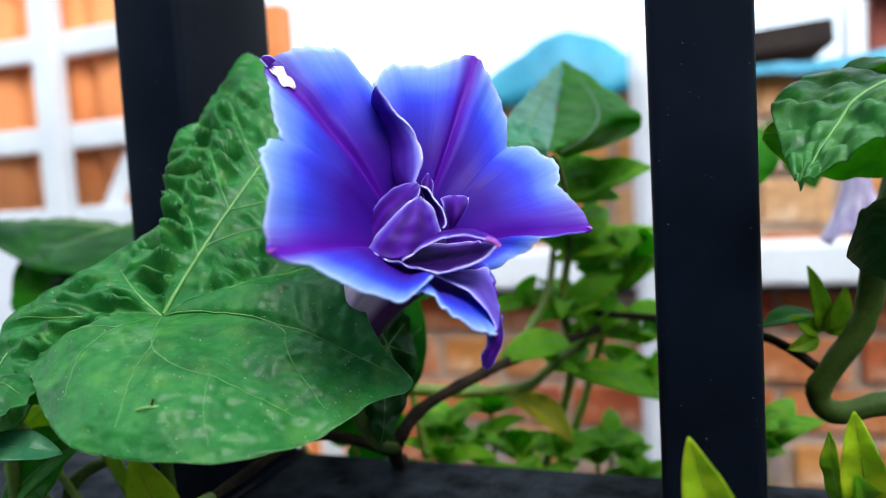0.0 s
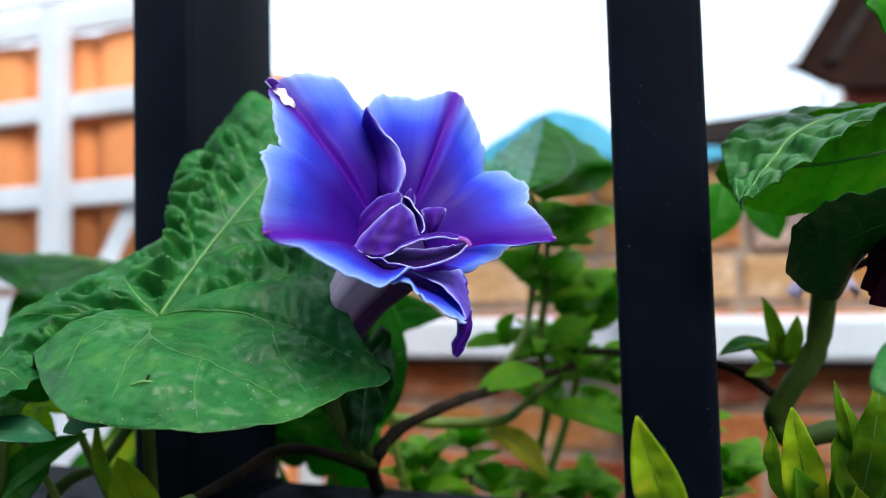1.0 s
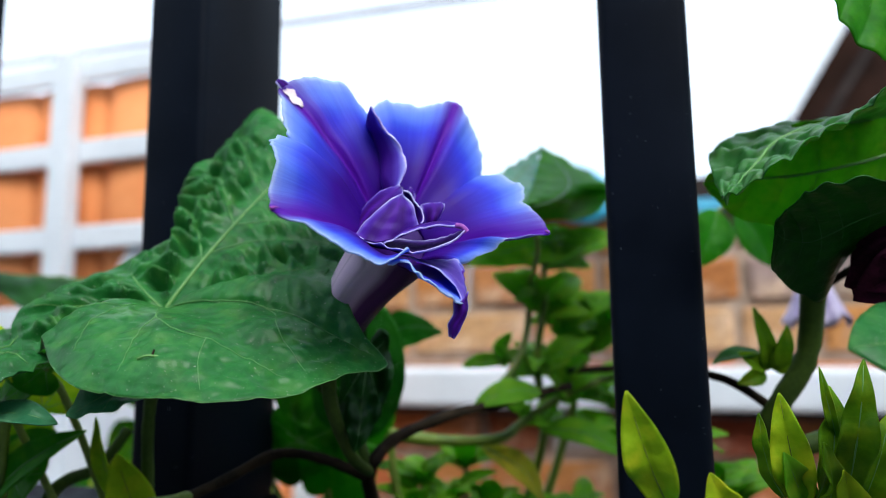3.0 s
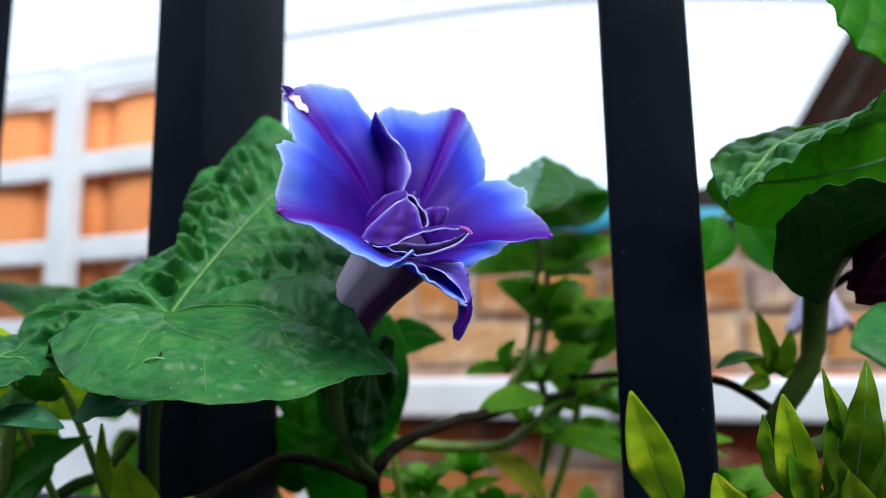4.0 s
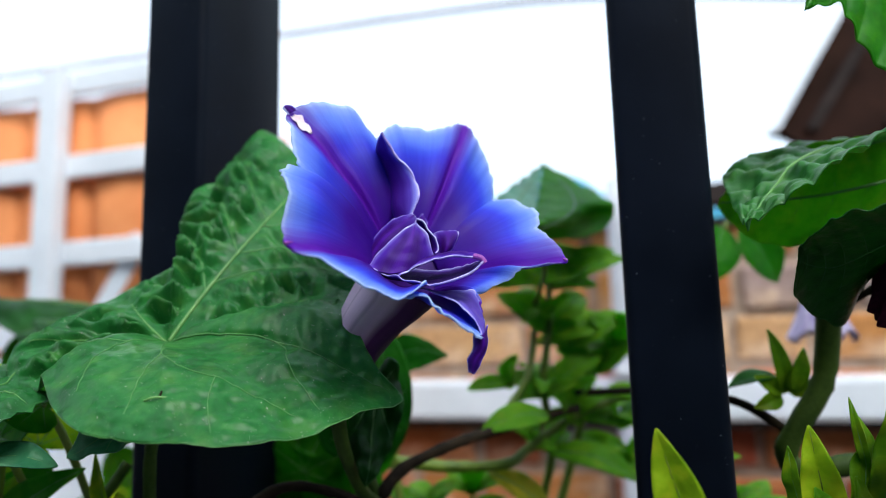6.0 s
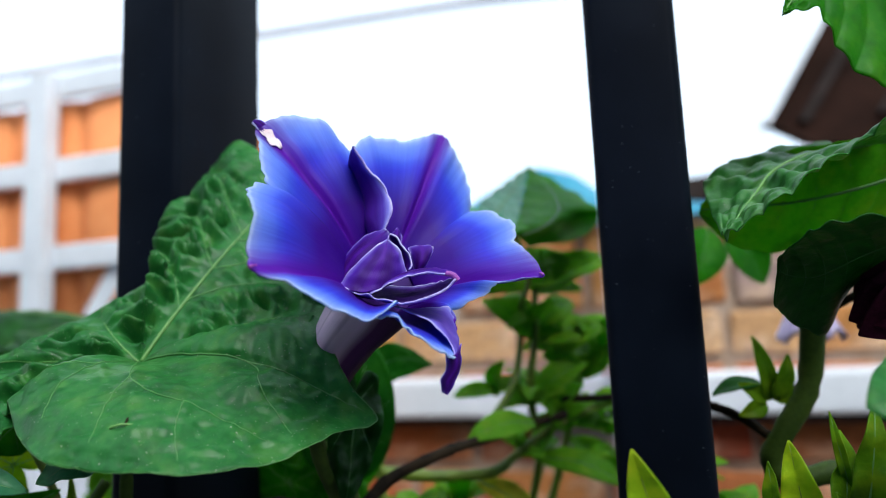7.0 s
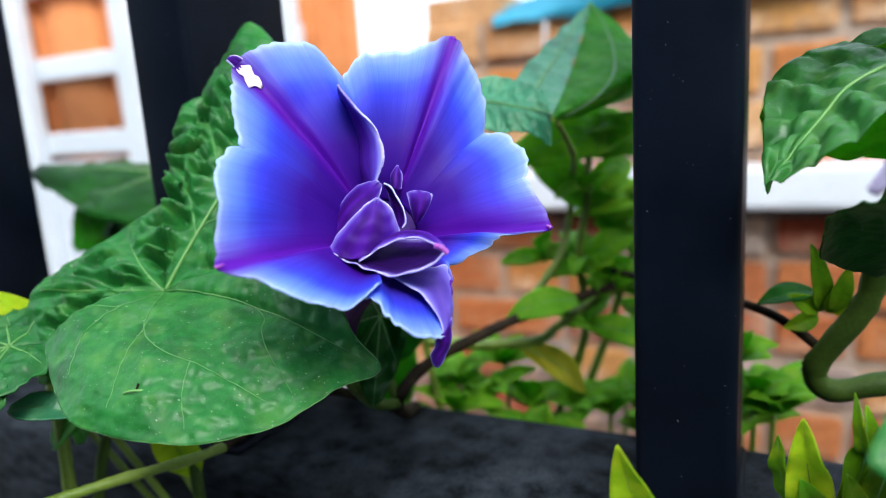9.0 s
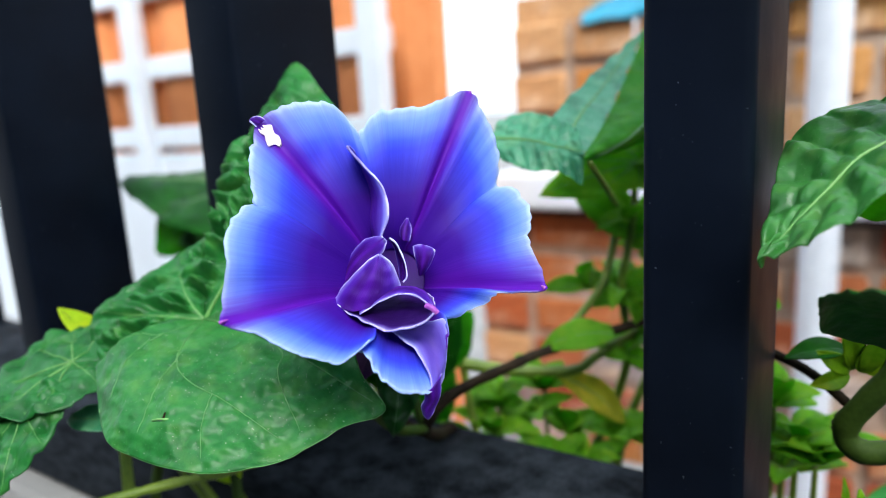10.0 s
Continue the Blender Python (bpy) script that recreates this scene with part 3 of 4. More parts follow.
floret([[(-17.3, 146.0, -5.7), (-16.3, 147.0, -2.7), (-13.9, 146.5, 0.8), (-10.0, 145.0, 4.2), (-5.0, 142.5, 5.6)],
        [(-16.0, 142.0, -7.0), (-13.4, 142.5, -2.7), (-10.9, 142.5, 0.3), (-7.5, 142.5, 2.8), (-4.5, 142.5, 5.0)],
        [(-14.4, 140.0, -7.5), (-10.7, 140.5, -3.4), (-7.7, 141.5, -0.6), (-4.9, 142.5, 2.1), (-4.1, 143.0, 4.4)]],
       "violet inner petal rolled round the heart", pale=(1.0,), thick=0.0002)
# hood: two sloping sides that meet in a ridge
floret([[(-15.0, 136.2, -7.7), (-13.4, 136.8, -5.5), (-10.4, 137.3, -2.4), (-6.8, 138.0, 0.8), (-4.5, 138.3, 2.0)],
        [(-8.9, 134.0, -9.7), (-7.7, 134.8, -6.8), (-6.1, 135.8, -3.6), (-5.0, 137.2, -0.5), (-4.3, 138.2, 2.0)],
        [(-0.6, 139.0, -6.1), (-0.1, 139.2, -4.6), (-0.9, 139.0, -2.2), (-2.3, 138.6, 0.5), (-4.2, 138.3, 2.0)]],
       "pointed violet inner petal folded like a hood", thick=0.00024)
floret([[(-2.7, 146.0, -5.3), (-3.0, 147.0, -2.2), (-3.5, 146.5, 1.5), (-4.1, 145.0, 4.4)],
        [(-0.9, 143.0, -5.0), (-1.1, 145.0, -2.3), (-2.3, 146.0, 1.4), (-3.9, 145.0, 4.3)],
        [(0.4, 139.5, -4.4), (1.0, 140.5, -3.5), (0.3, 142.0, -0.8), (-1.6, 144.0, 2.5), (-3.9, 144.8, 4.5)]], pale=(1.0,), thick=0.00026)
# lip: a rolled petal with an open mouth
floret([[(-9.7, 138.0, -9.8), (-4.4, 139.5, -6.7), (0.9, 139.5, -5.8), (6.5, 135.5, -5.8), (10.0, 130.0, -7.6)],
        [(-8.9, 135.8, -9.2), (-4.2, 137.5, -6.4), (0.9, 137.8, -5.1), (6.2, 134.5, -5.1), (10.1, 129.5, -6.8)],
        [(-8.2, 133.5, -10.4), (-4.0, 135.5, -7.9), (0.8, 136.2, -6.3), (5.8, 133.5, -6.3), (10.1, 129.0, -7.9)]],
       "upper roll of the violet lip", pale=(1.0,), thick=0.00028)
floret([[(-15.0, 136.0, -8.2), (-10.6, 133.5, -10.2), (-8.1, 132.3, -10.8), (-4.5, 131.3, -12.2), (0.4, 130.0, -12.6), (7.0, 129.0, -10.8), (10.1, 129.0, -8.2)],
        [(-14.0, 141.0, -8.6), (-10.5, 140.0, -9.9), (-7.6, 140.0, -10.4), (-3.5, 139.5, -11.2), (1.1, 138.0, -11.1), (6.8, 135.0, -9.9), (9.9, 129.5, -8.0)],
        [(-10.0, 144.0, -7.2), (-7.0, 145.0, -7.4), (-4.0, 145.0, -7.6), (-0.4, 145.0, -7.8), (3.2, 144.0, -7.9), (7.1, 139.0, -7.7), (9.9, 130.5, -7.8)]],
       "violet inner petal with an open mouth, its shade painted darker", mat=MOUTH, pale=(0.0,), thick=0.00028)
tube("petal_tip", [W(8.2, 129.6, -6.8), W(9.7, 129.2, -7.3), W(10.6, 129.4, -8.4)], 0.0005, 0.0007, PINK, flower, "pink tip", swell=0.6)
for owner, tip, back in ((left_petal, W(-29, 112.2, -6), W(-26.5, 114.5, -5.2)), (right_petal, W(31.4, 143.3, -6.6), W(29.6, 143.8, -5.6)), (upper_right, W(10.6, 173, 36.8), W(10.2, 172, 35.4))):
    tube("petal_tip", [(tip + back) / 2 + AXIS * 0.0001, tip * 0.75 + back * 0.25 + AXIS * 0.0002, tip + AXIS * 0.0001], 0.00012, 0.00042, PINK, owner, "pink petal tip", swell=0.5, steps=12)
# small frilled petals behind the hood
floret([[(1.6, 148.0, -4.6), (1.1, 148.5, -2.1), (0.5, 149.0, 0.0), (0.2, 149.5, 1.6)],
        [(2.2, 147.0, -4.8), (3.1, 146.0, -2.2), (3.7, 146.3, -0.0), (3.0, 148.5, 2.2)],
        [(3.2, 147.5, -4.2), (5.1, 146.8, -1.5), (6.0, 146.7, 0.6), (6.0, 146.7, 1.5)]], thick=0.00022)
floret([[(-3.8, 152.5, 3.2), (-4.0, 153.5, 5.4), (-2.5, 154.6, 7.6)],
        [(-2.8, 151.5, 2.7), (-2.7, 152.5, 5.2), (-2.4, 154.4, 7.5)],
        [(-1.9, 153.0, 2.1), (-1.5, 154.0, 5.2), (-2.4, 154.6, 7.6)]], thick=0.00018)
# flap of the lowest petal, folded back, and its curled tip
floret([[(-4.6, 135.0, -12.4), (0.3, 133.0, -14.8), (5.1, 131.0, -17.2), (8.5, 128.5, -21.4), (9.1, 127.0, -24.7)],
        [(-1.9, 136.5, -13.1), (2.9, 136.5, -14.4), (7.0, 135.5, -16.2), (9.6, 131.0, -21.4), (9.9, 128.5, -24.8)],
        [(1.6, 138.5, -13.8), (6.0, 140.0, -13.5), (8.9, 141.0, -13.6), (10.2, 138.5, -17.3), (10.5, 132.0, -23.8)]],
       "pale lilac flap of the lowest petal folded back", nu=24, nv=32, mat=LILACPETAL, pale=(0.0,), thick=0.0002)
floret([[(7.4, 127.0, -23.8), (7.5, 127.6, -26.1), (6.2, 128.6, -29.0), (6.5, 129.4, -31.4)],
        [(9.3, 126.5, -23.8), (9.2, 127.0, -26.6), (7.6, 127.6, -29.1), (7.1, 129.0, -31.8)],
        [(10.6, 130.0, -21.8), (10.3, 129.0, -26.0), (8.9, 128.6, -29.7), (7.5, 129.4, -31.9)]],
       "curled, ruffled petal tip", nu=20, nv=32, mat=INNER, thick=0.0002)
floret([[(-34.8, 145.4, 31), (-35.6, 145, 31.8), (-36, 144.4, 32.6)], [(-34, 145.6, 31.8), (-34.8, 144.6, 32.8), (-35.7, 144.2, 33.2)], [(-33.2, 146.4, 32.6), (-34.2, 145.4, 33.6), (-35.2, 144.6, 33.4)]], "shrivelled petal tip", nu=12, nv=16)

# trumpet, sepals and stalk
TUBE_LINE = [THROAT + AXIS * 0.001, THROAT + Vector((-0.003, 0.003, -0.004)), W(-15.5, 158, -18), W(-22.5, 164.5, -28), W(-26, 170, -37)]


def trumpet(a, b):
    p, q = spline(TUBE_LINE, max(0, b - 0.02)), spline(TUBE_LINE, min(1, b + 0.02))
    d = (q - p).normalized()
    s = d.cross(Vector((0, 0.6, 0.8))).normalized()
    w = d.cross(s)
    r = 0.0056 + 0.0062 * (1 - b) ** 1.5
    r *= 1 + 0.05 * math.cos(5 * 6.2832 * a)
    return spline(TUBE_LINE, b) + r * (math.cos(6.2832 * a) * s + math.sin(6.2832 * a) * w)


sheet("throat", lambda a, b: THROAT - AXIS * 0.002 + (0.0005 + 0.0085 * b) * (math.cos(6.2832 * a) * AXIS.orthogonal().normalized() + math.sin(6.2832 * a) * AXIS.cross(AXIS.orthogonal().normalized())) + AXIS * 0.002 * b, 24, 6, INNER, flower, "dark violet throat", 0.0002, {"rim": lambda a, b: 0.1, "mid": lambda a, b: 1.0}, closed=True)
# Light painted on: the tube's left side is pale, its right side dark.
sheet("trumpet", trumpet, 40, 30, TUBE, flower, "purple flower tube with mauve ribs, painted pale where light falls", 0.0005, {"rim": lambda a, b: min(0.97, 0.68 - 0.56 * math.cos(6.2832 * a)), "mid": lambda a, b: 0.12 + 0.6 * abs(math.sin(5 * 6.2832 * (a + 0.02)))}, closed=True)
foot = W(-26, 170, -37)
for k in range(5):
    d = pose(0, 0, 0, 0, 0, 72 * k).to_3x3() @ Vector((0.006, 0, 0))
    blade(foot + Vector((0, 0, -0.003)), foot + d + Vector((0.001, -0.003, 0.012)), d, 0.007, flower, STEM, 0.1, -0.1, vein=False, name="sepal")
tube("flower_stalk", [foot + Vector((0, 0, 0.001)), W(-26, 176, -50), W(-22, 190, -66), W(-18, 207, -74)], 0.0022, 0.0017, OLIVE, flower)

# ---- the rest of the vine ----
TOWARD = Vector((0, -1, 0.25)).normalized()
SKYWARD = Vector((0, -0.35, 0.94)).normalized()
# woody runner behind the rail
tube("runner", [W(-24, 290, -304), W(-22, 280, -180), W(-20, 258, -104), W(-19, 226, -86), W(-18, 208, -74), W(-10, 216, -65), W(10, 232, -59), W(23, 247, -58), W(60, 268, -52)], 0.0027, 0.0017, BROWN, vine, "brown woody stem", swell=0.25, steps=60)
tube("runner", [W(-122, 143, -79), W(-108, 152, -78), W(-89, 163, -76), W(-73, 172, -75), W(-66, 180, -75)], 0.0014, 0.0016, STEM, vine, "green trailing stem", swell=0.2, steps=40)
tube("runner", [W(-66.5, 179.4, -75), W(-59, 190, -72.5), W(-46, 201, -67), W(-32, 206, -70), W(-19, 208, -76)], 0.0016, 0.0017, BROWN, vine, "dark brown stem", swell=0.2, steps=30)
tube("runner", [W(-98, 212, -60), W(-105, 208, -71), W(-118, 199, -83), W(-126, 190, -144)], 0.0018, 0.0020, OLIVE, vine, steps=24, swell=0.15)
tube("runner", [W(-76, 180, -34), W(-81, 186, -54), W(-81, 188, -80), W(-72, 172, -144)], 0.0017, 0.0019, OLIVE, vine, steps=24, swell=0.15)
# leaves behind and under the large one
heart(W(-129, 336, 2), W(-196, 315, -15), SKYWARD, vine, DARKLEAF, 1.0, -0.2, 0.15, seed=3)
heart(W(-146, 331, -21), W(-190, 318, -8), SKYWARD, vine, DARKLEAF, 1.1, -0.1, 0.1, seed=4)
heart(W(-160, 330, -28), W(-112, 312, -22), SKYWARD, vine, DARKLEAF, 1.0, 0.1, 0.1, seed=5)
heart(W(-77.7, 160.0, -43.9), W(-87.2, 152.0, -50.2), Vector((0.2, -0.5, 0.85)), vine, TEAL, 0.9, 0.15, 0.3, 0.002, seed=6)
heart(W(-120, 200, -52), W(-133, 188, -38), TOWARD, vine, SHOOT, 1.2, 0.1, 0.1, seed=7)
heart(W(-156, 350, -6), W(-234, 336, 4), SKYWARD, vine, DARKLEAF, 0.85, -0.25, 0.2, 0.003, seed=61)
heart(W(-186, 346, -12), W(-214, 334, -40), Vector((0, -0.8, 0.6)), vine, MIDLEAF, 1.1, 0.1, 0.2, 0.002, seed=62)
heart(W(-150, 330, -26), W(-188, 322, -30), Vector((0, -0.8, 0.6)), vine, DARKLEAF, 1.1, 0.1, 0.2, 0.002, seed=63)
tube("runner", [W(-124, 190, -50), W(-124, 187, -60), W(-123, 186, -80), W(-118, 175, -144)], 0.0018, 0.0022, STEM, vine, steps=20, swell=0.15)
blade(W(-128, 198, -78), W(-123, 195, -60), TOWARD, 0.011, vine, SHRUB, 0.2, 0.1)
blade(W(-107.6, 150.0, -48.8), W(-89.3, 152.0, -51.6), Vector((0, -0.5, 0.85)), 0.009, vine, TEAL, 0.2, 0.1, label="bluish-green narrow leaf")
blade(W(-129.8, 190.0, -79.6), W(-99.1, 186.0, -57.2), Vector((-0.3, -0.8, 0.5)), 0.012, vine, MIDLEAF, 0.25, 0.1)
blade(W(-87.4, 192.0, -81.6), W(-97.0, 188.0, -53.5), Vector((-0.6, -0.8, 0.2)), 0.0085, vine, SHOOT, 0.3, 0.1)
blade(W(-80, 187, -88), W(-90, 186, -64), Vector((0.1, -0.9, 0.3)), 0.013, vine, SHOOT, 0.2, 0.1)
heart(W(-109, 156, -34), W(-139, 145, -46), SKYWARD, vine, LEAF, 1.15, 0.12, 0.2, 0.004, seed=8)
heart(W(-112, 140, -42), W(-106, 124, -58), Vector((0, -0.7, 0.7)), vine, LEAF, 1.0, 0.1, 0.15, 0.004, seed=9)
blade(W(-115.1, 180.0, -44.3), W(-127.1, 172.0, -22.5), SKYWARD, 0.012, vine, SHOOT, 0.3, 0.05)
heart(W(-49.7, 258.0, -71.9), W(-37.3, 256.0, -48.0), Vector((0.1, -0.85, 0.45)), vine, MIDLEAF, 1.1, 0.1, 0.2, 0.002, seed=13)
heart(W(-50.7, 262.0, -48.1), W(-31.9, 258.0, -72.3), Vector((-0.1, -0.85, 0.4)), vine, MIDLEAF, 0.8, 0.1, 0.2, 0.002, seed=14)
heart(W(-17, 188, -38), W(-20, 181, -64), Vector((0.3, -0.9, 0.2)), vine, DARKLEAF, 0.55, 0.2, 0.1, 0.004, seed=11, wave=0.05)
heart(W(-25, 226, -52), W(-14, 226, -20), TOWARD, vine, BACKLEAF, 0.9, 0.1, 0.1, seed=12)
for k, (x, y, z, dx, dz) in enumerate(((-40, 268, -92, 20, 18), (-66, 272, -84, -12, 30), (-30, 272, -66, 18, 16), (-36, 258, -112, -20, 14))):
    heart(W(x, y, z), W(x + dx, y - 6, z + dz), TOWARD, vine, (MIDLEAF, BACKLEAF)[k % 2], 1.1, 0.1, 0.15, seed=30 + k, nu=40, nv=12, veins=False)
    tube("leaf_stalk", [W(x, y, z), W(x * 0.6 - 8, y - 10, z - 40), W(-21, 205, -190)], 0.0010, 0.0014, STEM, vine)
for x0, y0, z0, x1, y1, z1 in ((-121, 182, -48, -109, 181, -42), (-109, 181, -39, -124, 181, -32), (-126, 196, -72, -112, 194, -58)):
    heart(W(x0, y0, z0), W(x1, y1, z1), Vector((0.1, -0.8, 0.5)), vine, MIDLEAF, 1.0, 0.15, 0.2, 0.0016, seed=x0, nu=48, nv=14)
    tube("leaf_stalk", [W(x0, y0, z0), W(x0 + 8, y0 + 14, z0 - 30), W(-60, 240, -230)], 0.0009, 0.0014, STEM, vine, steps=16)
lr = random.Random(21)
for k in range(9):
    x, z = lr.uniform(-190, -110), lr.uniform(-125, -30)
    y = (lr.uniform(256, 330) - 0.3196 * x) / 0.947   # behind the uprights
    d = Vector((lr.uniform(-1, 1), lr.uniform(-0.5, 0.1), lr.uniform(-0.2, 1))).normalized() * lr.uniform(22, 40)
    heart(W(x, y, z), W(x + d.x, y + d.y, z + d.z), Vector((lr.uniform(-0.4, 0.4), -0.8, 0.5)), vine, (SHRUB, MIDLEAF, SHOOT)[k % 3], lr.uniform(0.9, 1.2), 0.15, 0.2, 0.0016, seed=k, nu=40, nv=12, veins=k % 3 == 0)
    tube("leaf_stalk", [W(x, y, z), W(x * 0.8, y + 4, z - 50), W(-70, 300, -300)], 0.0010, 0.0015, STEM, vine, steps=16)
# leaves beside the next upright
def arched_leaf(far_edge, middle, near_edge, mat, label, up, pucker=0.0024, seed=0.0, vein=VEIN):
    """A leaf through three lines from tip to stalk: far edge, midrib, near edge."""
    lines = [[W(*q) for q in line] for line in (far_edge, middle, near_edge)]

    def at(a, b):
        l, m, r = (spline(line, b) for line in lines)
        q = l * (1 - a) * (1 - 2 * a) + m * 4 * a * (1 - a) + r * a * (2 * a - 1)
        side = min(1.0, abs(a - 0.5) * 7)
        rib = abs(math.sin(math.pi * (b + 0.28 * (a - 0.5) ** 2 - 0.16) / 0.14)) ** 0.7   # quilted between the side veins
        bulge = 0.6 * (rib - 0.6) + 0.5 * noise.noise(Vector((b * 9, a * 7, 2 + seed))) + 0.3 * noise.noise(q * 260)
        return q + up * side * (pucker * bulge + 0.0005 * math.sin(40 * b + seed) * abs(2 * a - 1) ** 6)
    ob = sheet("leaf", at, 60, 90, mat, vine, label)
    tube("vein", [at(0.5, 0.02 + 0.96 * s / 20) + up * 0.0002 for s in range(21)], 0.0002, 0.0006, vein, ob, sides=6, steps=40)
    for b0 in (0.16, 0.3, 0.44, 0.58, 0.72, 0.86):
        for a1 in (0.06, 0.94):
            tube("vein", [at(0.5 + (a1 - 0.5) * s / 8, b0 - 0.07 * (s / 8) ** 2) for s in range(9)], 0.00022, 0.0001, vein, ob, sides=5, steps=16)
    return ob


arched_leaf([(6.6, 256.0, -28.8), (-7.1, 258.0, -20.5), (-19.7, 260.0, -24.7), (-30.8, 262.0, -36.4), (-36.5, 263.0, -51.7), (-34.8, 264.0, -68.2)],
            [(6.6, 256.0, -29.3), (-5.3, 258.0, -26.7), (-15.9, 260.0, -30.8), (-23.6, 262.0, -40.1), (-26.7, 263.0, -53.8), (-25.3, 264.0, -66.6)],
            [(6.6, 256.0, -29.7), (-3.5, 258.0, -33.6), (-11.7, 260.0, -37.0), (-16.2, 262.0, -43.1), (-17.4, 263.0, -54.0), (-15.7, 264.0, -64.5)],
            BACKLEAF, "leaf curving over behind the flower tube, its shade painted deep green", Vector((0.1, -0.85, 0.5)), 0.0010, 4.0, DARKVEIN)
arched_leaf([(73.2, 138.5, 0), (75.2, 146.5, 4), (79.2, 158.5, 11), (85.2, 173.5, 21), (94.2, 175.5, 27), (108.2, 176.5, 31), (126.2, 178.5, 32)],
            [(73.2, 138.5, 0), (81.2, 145.5, 7), (88.2, 150.5, 13), (95.2, 154.5, 19), (106.2, 155.5, 23.5), (124.2, 156.5, 26)],
            [(73.2, 138.5, 0), (77.2, 136.5, 3), (82.7, 133.5, 6), (90.2, 133.5, 12), (98.7, 135.5, 17), (106.2, 135.5, 20), (109.2, 129.5, 24), (124.2, 126.5, 24)],
            GLOSSY, "glossy puckered green leaf bending down to its tip", Vector((-0.35, -0.5, 0.8)), 0.0036)
# The lighter shrub colour paints in light passing through this leaf.
arched_leaf([(85, 178, 12), (96, 183, 4), (110, 181, 1), (126, 176, 4), (140, 172, 10)],
            [(85, 178, 14), (96, 176, 14), (110, 171, 14), (124, 165, 16), (138, 164, 20)],
            [(86, 177, 16), (96, 172, 25), (108, 166, 28), (124, 158, 28), (138, 156, 28)],
            SHRUB, "leaf seen from below, light through it painted bright green", Vector((0.1, -0.8, -0.5)), 0.0012, 9.0)
blade(W(133, 282, 24), W(120, 276, -2), Vector((0.1, -0.9, 0.2)), 0.020, vine, MIDLEAF, 0.15, 0.1, seed=18, nu=14, nv=24)
blade(W(142, 282, 24), W(157, 284, -1), Vector((0.1, -0.9, 0.2)), 0.022, vine, MIDLEAF, 0.15, 0.1, seed=19, nu=14, nv=24)
tube("leaf_stalk", [W(133, 282, 23.5), W(138, 284, 27), W(142, 282, 23.5)], 0.0009, 0.0009, STEM, vine, steps=8)
tube("leaf_stalk", [W(138, 284, 27), W(138, 250, 24), W(138, 198, 17)], 0.0010, 0.0012, STEM, vine, steps=12)
# Shade of the underside comes from the dark leaf colour.
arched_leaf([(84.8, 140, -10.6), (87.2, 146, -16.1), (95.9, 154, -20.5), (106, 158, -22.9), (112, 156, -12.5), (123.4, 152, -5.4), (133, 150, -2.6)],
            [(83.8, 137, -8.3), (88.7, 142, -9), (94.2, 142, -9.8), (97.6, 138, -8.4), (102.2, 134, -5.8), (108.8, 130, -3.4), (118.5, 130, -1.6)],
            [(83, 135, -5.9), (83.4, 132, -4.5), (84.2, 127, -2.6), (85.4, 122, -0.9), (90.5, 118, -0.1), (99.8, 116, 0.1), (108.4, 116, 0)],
            DARKLEAF, "leaf seen from below, its shaded underside painted dark green", Vector((0.1, -0.5, 0.8)), 0.0012, 5.0, DARKVEIN)
arched_leaf([(93.8, 140.0, 54.8), (96.2, 142.0, 60.2), (100.6, 144.0, 69.3), (106.6, 146.0, 80.3), (118.0, 148.0, 90.0), (138.8, 150.0, 94.8)],
            [(93.8, 140.0, 54.8), (97.9, 142.0, 59.4), (105.6, 144.0, 66.0), (113.7, 145.0, 66.6), (123.0, 146.0, 62.3), (136.3, 148.0, 60.0)],
            [(93.8, 140.0, 54.8), (97.2, 140.0, 55.6), (102.6, 140.0, 55.9), (105.0, 140.0, 50.5), (107.6, 140.0, 44.0), (112.7, 140.0, 37.9), (120.0, 140.0, 34.8), (130.1, 140.0, 32.9)],
            MIDLEAF, "broad green leaf hanging from above, light through it painted in", Vector((-0.1, -0.9, 0.3)), 0.0012, 3.0)
tube("leaf_stalk", [W(136.3, 148.0, 60.0), W(140, 136, 52), W(165, 150, 58)], 0.0012, 0.0014, STEM, vine)
heart(W(104, 100, -36), W(73, 95, -34.5), Vector((-0.2, -0.72, 0.65)), vine, LEAF, 0.95, -0.1, 0.25, 0.0008, seed=16)
heart(W(92, 84, -66), W(72, 76, -46), Vector((-0.5, -0.7, 0.45)), vine, TEAL, 1.2, -0.1, 0.2, 0.0008, seed=17)
tube("runner", [W(140, 196, 20), W(124, 190, -10), W(120, 193, -38), W(112, 195, -52), W(108, 197, -61), W(113, 196, -67), W(133, 196, -66), W(160, 210, -90), W(170, 250, -300)], 0.0036, 0.0034, OLIVE, vine, "thick bent olive-green stem", swell=0.15, steps=60)
tube("runner", [W(60, 268, -46), W(80, 225, -43), W(95, 208, -45), W(103, 202, -49), W(111, 197, -56)], 0.0013, 0.0015, BROWN, vine, steps=30)
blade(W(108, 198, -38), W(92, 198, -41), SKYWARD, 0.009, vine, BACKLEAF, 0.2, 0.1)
for k, (dx, dz, ln) in enumerate(((-9, 6, 1.0), (-4, 19, 1.0), (4, 15, 0.9), (9, 5, 0.8), (-11, -3, 0.9), (2, 8, 1.0), (-3, 10, 1.1))):
    b0 = W(110 + dx * 0.2, 197 - k % 3, -44 + dz * 0.1)
    blade(b0, b0 + Vector((dx * ln, -2 + 2 * (k % 2), dz * ln)) / 1000, TOWARD, 0.0055, vine, OLIVELEAF, 0.35, 0.1, seed=k, name="sepal", vein=False)
